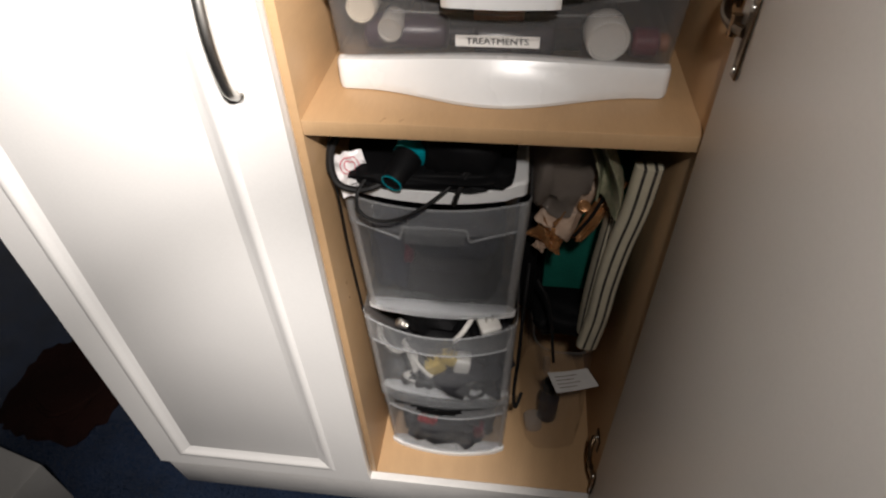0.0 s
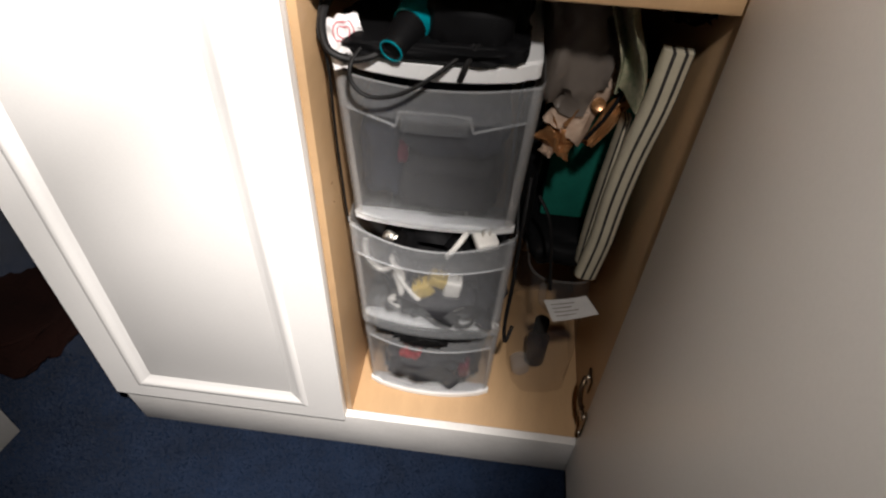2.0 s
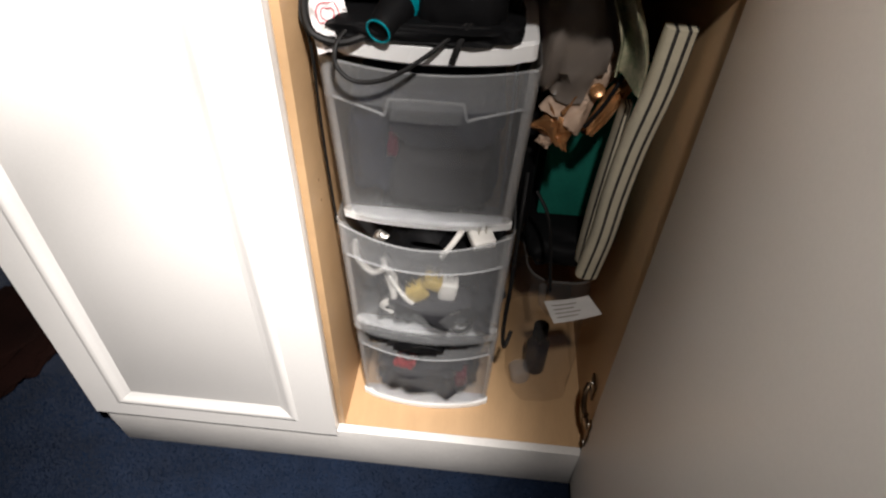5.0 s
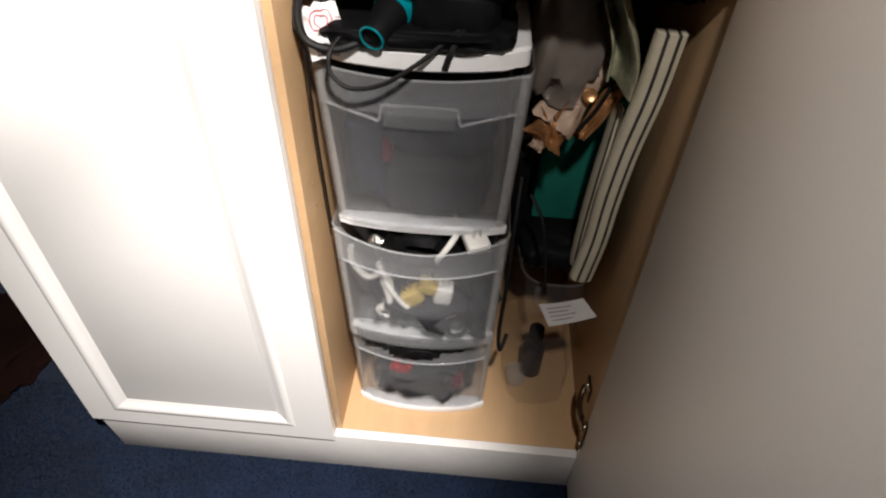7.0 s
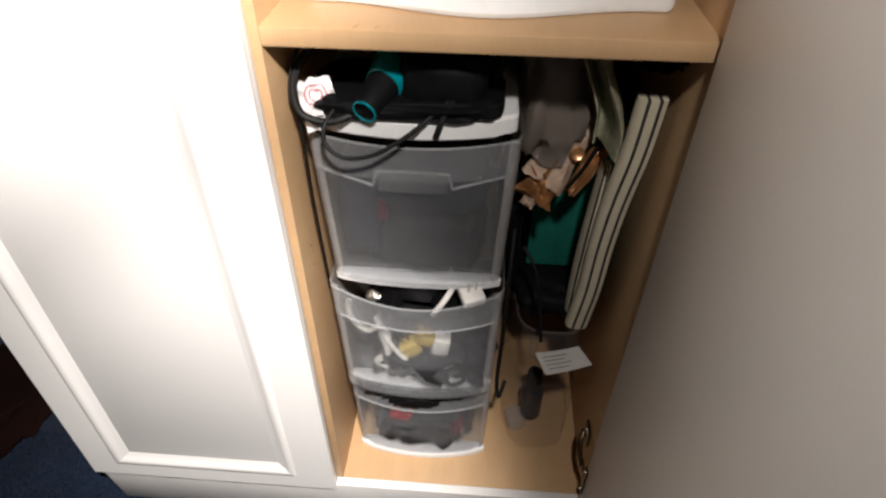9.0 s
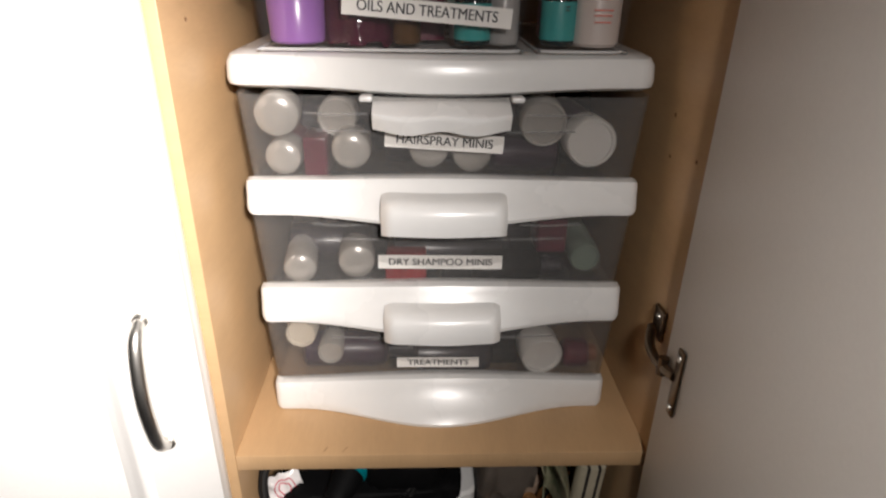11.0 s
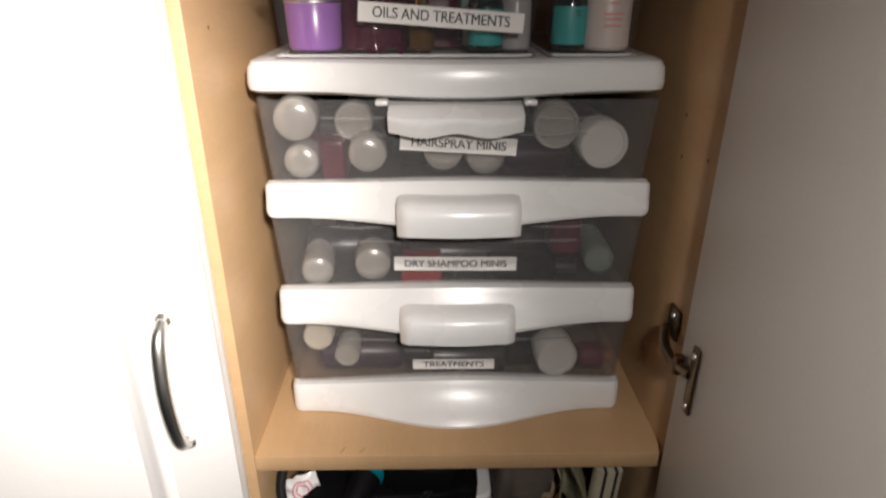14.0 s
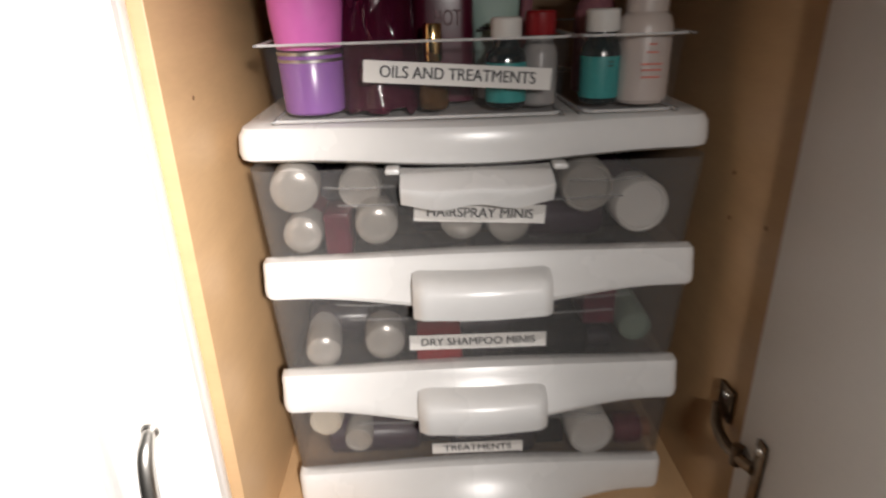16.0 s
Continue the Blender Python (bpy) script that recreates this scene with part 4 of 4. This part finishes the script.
# lowest drawer
cloth("dark_bundle", (-0.075, 0.148, 0.210), (0.088, 0.098, 0.058), 8.8, GREY_CLOTH, "dark bundle in the lowest drawer", "bundle", rough=0.25, freq=4, flat=0.06)
cloth("red_bundle", (-0.108, 0.078, 0.226), (0.022, 0.026, 0.034), 9.3, RED, "red cloth showing through a frosted drawer", "bundle", rough=0.25)
cloth("red_bundle", (-0.015, 0.084, 0.214), (0.014, 0.026, 0.034), 9.9, WINE, "wine red cloth showing through a frosted drawer", "bundle", rough=0.25)
strap = cloth("black_strap", (-0.080, 0.050, 0.3385), (0.078, 0.020, 0.0055), 6.1, BLACK, "black strap poking out of a drawer", "strap", rough=0.3, freq=5, flat=0.1)
part("loose_end", lump((-0.082, 0.034, 0.328), (0.036, 0.007, 0.016), 3.3, 0.45, 4.0, 4), BLACK, strap, "loose end hanging over the rim", smooth=75)

# ---- on top of the tower ----
TT = 0.8262


def hair_dryer():
    t = thing("hair_dryer", (-0.085, 0.13, TT), "black hair dryer with shiny teal rings, lying on the drawer tower", "hair dryer")
    m = Matrix.Translation((-0.121, 0.013, TT + 0.0150)) @ Vector((0.34, 0.90, 0.27)).to_track_quat("Z", "Y").to_matrix().to_4x4()
    part("nozzle", lathe([(0.0100, 0.004), (0.0118, 0.0), (0.0132, 0.002), (0.0150, 0.016), (0.0185, 0.040), (0.0190, 0.046)], 32, m), BLACK, t)
    part("cone", lathe([(0.0192, 0.043), (0.0205, 0.044), (0.0262, 0.076), (0.0262, 0.080), (0.0240, 0.082)], 32, m), TEAL, t, "shiny teal cone")
    part("barrel", lathe([(0.0250, 0.080), (0.0275, 0.084), (0.0275, 0.122), (0.022, 0.134)], 32, m), BLACK, t)
    rim = tube([(0.0124 * math.cos(2 * math.pi * k / 24), 0.0124 * math.sin(2 * math.pi * k / 24), 0.001) for k in range(25)], 0.0012, 8, 2)
    rim.transform(m)
    part("nozzle_rim", rim, TEAL, t, "teal nozzle rim")
    part("grip", tube([(-0.075, 0.17, TT + 0.030), (-0.02, 0.15, TT + 0.026), (0.012, 0.125, TT + 0.022)], 0.019, 14, 6), BLACK, t)


hair_dryer()
iron = thing("styling_iron", (-0.06, 0.16, TT), "black hair styling iron lying among cords", "styling iron")
part("arm", box(-0.10, 0.022, 0.118, 0.150, TT + 0.052, TT + 0.078, 0.008, 3, m=pose(-0.04, 0.13, 0, 0, 0, -8) @ pose(0.04, -0.13, 0)), BLACK, iron)
part("arm", box(-0.10, 0.022, 0.120, 0.150, TT + 0.020, TT + 0.048, 0.008, 3, m=pose(-0.04, 0.13, 0, 0, 0, -8) @ pose(0.04, -0.13, 0)), BLACK, iron)
cloth("black_case", (-0.025, 0.190, 0.866), (0.050, 0.112, 0.040), 4.1, BLACK, "black soft case lying on the tower", "case", rough=0.12, flat=0.08, square=0.45, group="things on the tower")
cloth("black_case", (-0.042, 0.106, 0.858), (0.050, 0.068, 0.034), 8.3, BLACK, "black soft case lying on the tower", "case", rough=0.12, flat=0.08, square=0.42, group="things on the tower")
cloth("black_case", (-0.082, 0.084, 0.8360), (0.104, 0.064, 0.0098), 1.4, BLACK, "flat black pouch lying under a hair dryer", "pouch", rough=0.12, flat=0.08, square=0.45, group="things on the tower")
cloth("black_case", (-0.110, 0.250, 0.866), (0.070, 0.080, 0.040), 5.9, BLACK, "black soft case lying at the back of the tower", "case", rough=0.12, flat=0.1, group="things on the tower")


def crumpled_packet():
    t = thing("foil_packet", (-0.168, 0.066, TT), "crumpled white packet with a round red seal lying on the tower", "packet")
    m = pose(-0.172, 0.034, TT + 0.004, -30, 0, 10) @ pose(0, 0, 0, 0, -14, 0)

    def fn(u, v):
        q = Vector((u * 3.2, v * 4.0, 2.7))
        return m @ Vector((-0.020 + 0.040 * u, -0.004 + 0.010 * noise.noise(q) + 0.012 * (u - 0.5) ** 2, -0.020 + 0.054 * v + 0.004 * noise.noise(q * 1.7)))
    part("film", sheet(fn, 18, 24, 0.0008), PACKET, t, smooth=25)
    for r in (0.28, 0.17):
        part("seal", tube([fn(0.52 + r * math.cos(2 * math.pi * k / 20), 0.66 + r * 0.68 * math.sin(2 * math.pi * k / 20)) + Vector((0, -0.0010, 0.0006)) for k in range(21)], 0.0006, 5, 2), RED_INK, t, "red printed ring")
    for k in range(4):
        part("print_bar", sheet(lambda u, v, k=k: fn(0.2 + (0.5 - 0.05 * k) * u, 0.08 + 0.06 * k + 0.022 * v) + Vector((0, -0.0012, 0.0008)), 8, 1), INK, t, "line of unreadable print")


crumpled_packet()
cord([(-0.150, 0.10, 0.895), (-0.180, 0.075, 0.888), (-0.198, 0.045, 0.862), (-0.190, 0.020, 0.836), (-0.165, 0.018, 0.826), (-0.140, 0.024, 0.830), (-0.120, 0.045, 0.836)], 0.0042, RUBBER, "thick black appliance cord looped over the tower")
cord([(-0.170, 0.09, 0.895), (-0.196, 0.060, 0.884), (-0.204, 0.038, 0.846), (-0.194, 0.028, 0.815), (-0.197, 0.040, 0.70), (-0.199, 0.060, 0.55)], 0.0018, RUBBER, "thin black cord hanging beside the tower")
cord([(-0.155, 0.030, 0.836), (-0.164, 0.012, 0.824), (-0.162, 0.004, 0.806), (-0.143, 0.000, 0.794), (-0.112, 0.000, 0.799), (-0.080, 0.006, 0.817), (-0.052, 0.020, 0.836), (-0.020, 0.055, 0.852), (0.01, 0.09, 0.86)], 0.0024, RUBBER, "black appliance cord hanging in a loop before the drawer")
cord([(-0.048, 0.016, 0.812), (-0.042, 0.018, 0.830), (-0.034, 0.030, 0.842), (-0.020, 0.060, 0.852)], 0.0034, RUBBER, "thick black cord end lying on the tower")
cord([(0.056, 0.14, 0.60), (0.052, 0.10, 0.54), (0.050, 0.075, 0.44), (0.047, 0.060, 0.36), (0.052, 0.058, 0.315), (0.062, 0.080, 0.33)], 0.0032, RUBBER, "black cord hanging beside the drawer tower")
cord([(0.070, 0.12, 0.585), (0.088, 0.100, 0.560), (0.098, 0.085, 0.515), (0.104, 0.075, 0.470), (0.108, 0.072, 0.440)], 0.0026, RUBBER, "black cord hanging in the gap beside the tower")

# ---- gap beside the tower ----


def storage_pouch():
    t = thing("clear_bag", (0.125, 0.2, BASE), "smoky clear zip bag standing on the cabinet floor", "bag")

    def fn(u, v):
        a = 2 * math.pi * u
        sx, sy = abs(math.cos(a)) ** 0.55 * math.copysign(1, math.cos(a)), abs(math.sin(a)) ** 0.6 * math.copysign(1, math.sin(a))
        n = noise.noise(Vector((math.cos(a) * 2.5, math.sin(a) * 2.5, v * 5))) * 0.007
        k = 1 - 0.12 * v
        return (0.130 + (0.064 + n) * sx * k, 0.215 + (0.130 + n) * sy * k, BASE + 0.0015 + 0.30 * v + n * v)
    part("film", sheet(fn, 56, 24), POUCH, t)
    rim = [fn(k / 40, 0.99) for k in range(41)]
    part("zip_strip", tube(rim, 0.0022, 6, 2), POUCH, t, "clear zip strip round the top")
    return t


storage_pouch()
jar = thing("dark_bottle", (0.112, 0.135, BASE), "small dark bottle inside a clear bag", "bottle")
part("body", lathe([(0.018, 0.002), (0.021, 0.005), (0.021, 0.075), (0.014, 0.09), (0.012, 0.10)], 24, pose(0.124, 0.160, BASE)), DARK, jar)
part("cap", lathe([(0.014, 0.10), (0.014, 0.125), (0.012, 0.127)], 20, pose(0.124, 0.160, BASE)), BLACK, jar)
jar2 = thing("clear_jar", (0.082, 0.12, BASE), "small round clear jar lying on its side", "jar")
part("body", lathe([(0.016, 0), (0.018, 0.002), (0.018, 0.03), (0.015, 0.034)], 24, pose(0.092, 0.150, BASE + 0.0185, 90, 0, 10)), CRYSTAL_JAR, jar2)
cloth("black_bag", (0.128, 0.25, 0.440), (0.066, 0.110, 0.028), 3.7, BLACK, "black soft bag squeezed beside the tower", "bag", rough=0.15, group="bags beside the tower")
cloth("dark_bag", (0.054, 0.24, 0.560), (0.016, 0.10, 0.120), 2.9, BLACK, "dark cloth bag squeezed beside the tower", "bag", rough=0.14, group="bags beside the tower")
gb = thing("green_box", (0.15, 0.3, 0.5), "sea green box standing behind the bags", "box")
part("body", box(0.086, 0.205, 0.215, 0.42, 0.468, 0.740, 0.004), GREEN, gb)
part("lid_edge", box(0.084, 0.207, 0.213, 0.422, 0.700, 0.706, 0.0015), GREEN, gb)
cloth("grey_plastic_bag", (0.092, 0.215, 0.800), (0.052, 0.110, 0.098), 6.6, GREY_BAG, "crumpled grey plastic bag stuffed beside the tower", "bag", rough=0.25, freq=3.5, group="bags beside the tower")

for bag in [o for o in scene.objects if o.name == "grey_plastic_bag"]:
    part("handle", tube([(0.070, 0.130, 0.868), (0.062, 0.112, 0.885), (0.078, 0.104, 0.893), (0.094, 0.112, 0.884), (0.098, 0.130, 0.866)], 0.0032, 8, 6), GREY_BAG, bag, "twisted plastic carrier handle")
    part("knot", lump((0.082, 0.128, 0.866), (0.014, 0.012, 0.012), 2.4, 0.3, 3.0, 3), GREY_BAG, bag, "tied plastic knot", smooth=75)


def satin_pouch():
    """A crumpled cream pouch with gold gathered ends, leaning out of the gap."""
    t = thing("satin_pouch", (0.115, 0.14, 0.63), "cream and gold satin pouch lying on the bags", "pouch")
    m = pose(0.118, 0.128, 0.742, -28, 0, 0) @ pose(0, 0, 0, 0, 32, 0)

    def fold(x0, x1, z0, z1, thick, seed, amp=0.010):
        def fn(u, v):
            a = 2 * math.pi * u
            c, q = math.cos(a), math.sin(a)
            k = Vector((c * 1.6, v * 3.4, seed))
            n = noise.noise(k) * amp + noise.noise(k * 2.6) * amp * 0.5
            crease = 0.35 * amp * math.sin(v * 11 + c * 3 + seed)
            w = (x1 - x0) / 2 * (0.86 + 0.14 * math.sin(v * 5 + seed))
            return m @ Vector(((x0 + x1) / 2 + w * c, (thick + n) * q + crease, z0 + (z1 - z0) * v + n * 0.8))
        bm = sheet(fn, 40, 24)
        bmesh.ops.remove_doubles(bm, verts=bm.verts, dist=0.0002)
        bmesh.ops.holes_fill(bm, edges=bm.edges)
        return bm
    part("front", fold(-0.040, 0.020, -0.058, 0.056, 0.016, 1.9), CREAM_CLOTH, t, smooth=60)
    part("gold_panel", fold(0.016, 0.040, -0.048, 0.050, 0.013, 5.2, 0.012), GOLD_FOIL, t, "shiny gold satin panel", smooth=40)
    part("gold_gather", fold(-0.036, 0.022, -0.080, -0.050, 0.013, 8.1, 0.014), GOLD_FOIL, t, "gathered gold satin end", smooth=40)
    part("cream_tail", fold(-0.020, 0.004, -0.092, -0.074, 0.006, 3.3, 0.006), CREAM_CLOTH, t, smooth=60)
    part("gold_stripe", fold(-0.016, -0.008, -0.050, 0.052, 0.0225, 2.6, 0.006), GOLD_FOIL, t, "narrow gold stripe", smooth=40)
    ring = lathe([(0.003, -0.003), (0.0085, -0.0015), (0.0092, 0.001), (0.007, 0.0022), (0.003, 0.0012)], 24, m @ pose(0.004, -0.019, -0.004, 90))
    part("button", ring, GOLD_FOIL, t, "round brown satin button")
    part("dark_trim", tube([m @ Vector(q) for q in ((0.018, -0.020, -0.046), (0.020, -0.022, -0.010), (0.017, -0.021, 0.030))], 0.0026, 8, 6), BLACK, t, "dark trim")


satin_pouch()


def scarf():
    t = thing("floral_scarf", (0.15, 0.13, 0.75), "cream scarf with green leaf print hanging beside the pouch", "scarf")

    def fn(u, v):
        n = noise.noise(Vector((u * 4, v * 3, 3.3))) * 0.012
        return (0.106 + 0.032 * u + 0.024 * (1 - v) + 0.006 * math.sin(v * 5), 0.078 + n + 0.022 * math.sin(u * math.pi * 2.2), 0.780 + 0.120 * v - 0.012 * u)
    part("cloth", sheet(fn, 20, 24, 0.002), FLORAL, t)


scarf()


def striped_slab():
    """A folded striped canvas seat leaning upright in the corner."""
    t = thing("striped_cushion", (0.175, 0.13, 0.44), "cream folded canvas cushion with charcoal stripes, leaning upright", "cushion")
    low, high = Vector((0.164, 0.108, 0.440)), Vector((0.182, 0.070, 0.842))
    ax = (high - low).normalized()
    side = Vector((1, 0.0, 0)).cross(ax).cross(ax).normalized() * -1
    front = ax.cross(side).normalized()
    if front.y > 0:
        front = -front
    if side.x < 0:
        side = -side
    length = (high - low).length
    edges = (-0.0165, -0.0080, -0.0042, 0.0050, 0.0090, 0.0148, 0.0165)
    for k, (a, b) in enumerate(zip(edges, edges[1:])):
        bm = bmesh.new()
        rows = []
        n = 26
        for j in range(n + 1):
            v = j / n
            base = low + ax * (length * v)
            sag = 0.0022 * math.sin(v * 9) + 0.002 * noise.noise(Vector((v * 4, k * 0.05, 1)))
            row = []
            for e in (a, (a + b) / 2, b):
                c = e / 0.0158
                puff = 0.006 * math.sqrt(max(0.0, 1 - min(1, c * c)))
                row.append(bm.verts.new(base + side * (e + sag) + front * puff))
            for e in (b, a):
                row.append(bm.verts.new(base + side * (e + sag) - front * 0.010))
            rows.append(row)
        for p, q in zip(rows, rows[1:]):
            for j in range(5):
                bm.faces.new((p[j], p[(j + 1) % 5], q[(j + 1) % 5], q[j]))
        bm.faces.new(rows[0][::-1])
        bm.faces.new(rows[-1])
        part("stripe" if k % 2 else "canvas", bm, STRIPE_DARK if k % 2 else STRIPE_CREAM, t, "charcoal woven stripe" if k % 2 else "", smooth=50)
    # second fold, lower and further in
    low2, high2 = Vector((0.156, 0.126, 0.446)), Vector((0.157, 0.096, 0.735))
    for k in range(6):
        bm = bmesh.new()
        rows = []
        for j in range(17):
            v = j / 16
            wdt = 0.0105 * (0.55 + 0.45 * math.sin(math.pi * min(1, 0.15 + v * 0.85)))
            base = low2.lerp(high2, v)
            a, b = (k - 3) / 3 * wdt, (k - 2) / 3 * wdt
            if k % 2:
                a, b = a + (b - a) * 0.25, b
            else:
                b = b + (b - a) * 0.25
            row = [bm.verts.new(base + Vector((e, 0.010 * (e / wdt) ** 2, 0))) for e in (a, b)] + [bm.verts.new(base + Vector((e, 0.02, 0))) for e in (b, a)]
            rows.append(row)
        for p, q in zip(rows, rows[1:]):
            for j in range(4):
                bm.faces.new((p[j], p[(j + 1) % 4], q[(j + 1) % 4], q[j]))
        bm.faces.new(rows[0][::-1])
        bm.faces.new(rows[-1])
        part("stripe" if k % 2 else "canvas", bm, STRIPE_DARK if k % 2 else STRIPE_CREAM, t, "charcoal woven stripe" if k % 2 else "", smooth=50)


striped_slab()
cloth("brown_bundle", (0.180, 0.110, 0.892), (0.026, 0.060, 0.018), 7.7, BROWN_FLOOR, "dark brown cloth stuffed under the shelf", "bundle", rough=0.35, freq=4, group="bags beside the tower")


def tag():
    t = thing("paper_tag", (0.14, 0.05, 0.43), "white printed paper tag stuck out of the clear bag", "tag")

    corners = [Vector(q) for q in ((0.114, 0.022, 0.423), (0.178, 0.026, 0.446), (0.098, 0.050, 0.438), (0.160, 0.054, 0.452))]

    def fn(u, v):
        q = corners[0].lerp(corners[1], u).lerp(corners[2].lerp(corners[3], u), v)
        return q + Vector((0, 0, 0.010 * (u - 0.4) ** 2))
    part("paper", sheet(fn, 16, 8, 0.0004), TAG_PAPER, t)
    for k in range(4):
        v0 = 0.2 + 0.18 * k
        part("print_bar", sheet(lambda u, v, v0=v0: Vector(fn(0.12 + (0.45 + 0.1 * (k % 2)) * u, v0 + 0.05 * v)) + Vector((0, -0.0004, 0.0009)), 8, 1), GREY_BAG, t, "line of unreadable print")
    part("sleeve", tube([(0.096, 0.066, 0.455), (0.098, 0.062, 0.425), (0.112, 0.060, 0.405)], 0.006, 8, 5), POUCH, t, "clear plastic sleeve end")


tag()

# ---- floor beside the cabinet ----
rug = thing("red_brown_bag", (-1.03, 0.19, 0), "dark red-brown cloth bag slumped on the carpet", "bag")
part("cloth", lump((-1.03, 0.19, 0.018), (0.14, 0.14, 0.018), 4.4, 0.30, 2.5, 4, 0.05), BROWN_FLOOR, rug)
part("strap", tube([(-1.10, 0.14, 0.030), (-1.02, 0.10, 0.036), (-0.96, 0.15, 0.034), (-0.94, 0.22, 0.024)], 0.007, 8, 6), BROWN_FLOOR, rug, "flat cloth strap")
card = thing("storage_box", (-0.879, -0.066, 0), "pale grey cardboard box on the carpet", "box")
part("body", box(-1.184, -0.879, -0.421, -0.066, 0.0, 0.150, 0.003), BOX_GREY, card)
part("flap", box(-1.182, -0.881, -0.255, -0.251, 0.1505, 0.1520, 0.0005), BOX_GREY, card)
card.rotation_euler = (0, 0, radians(-14))
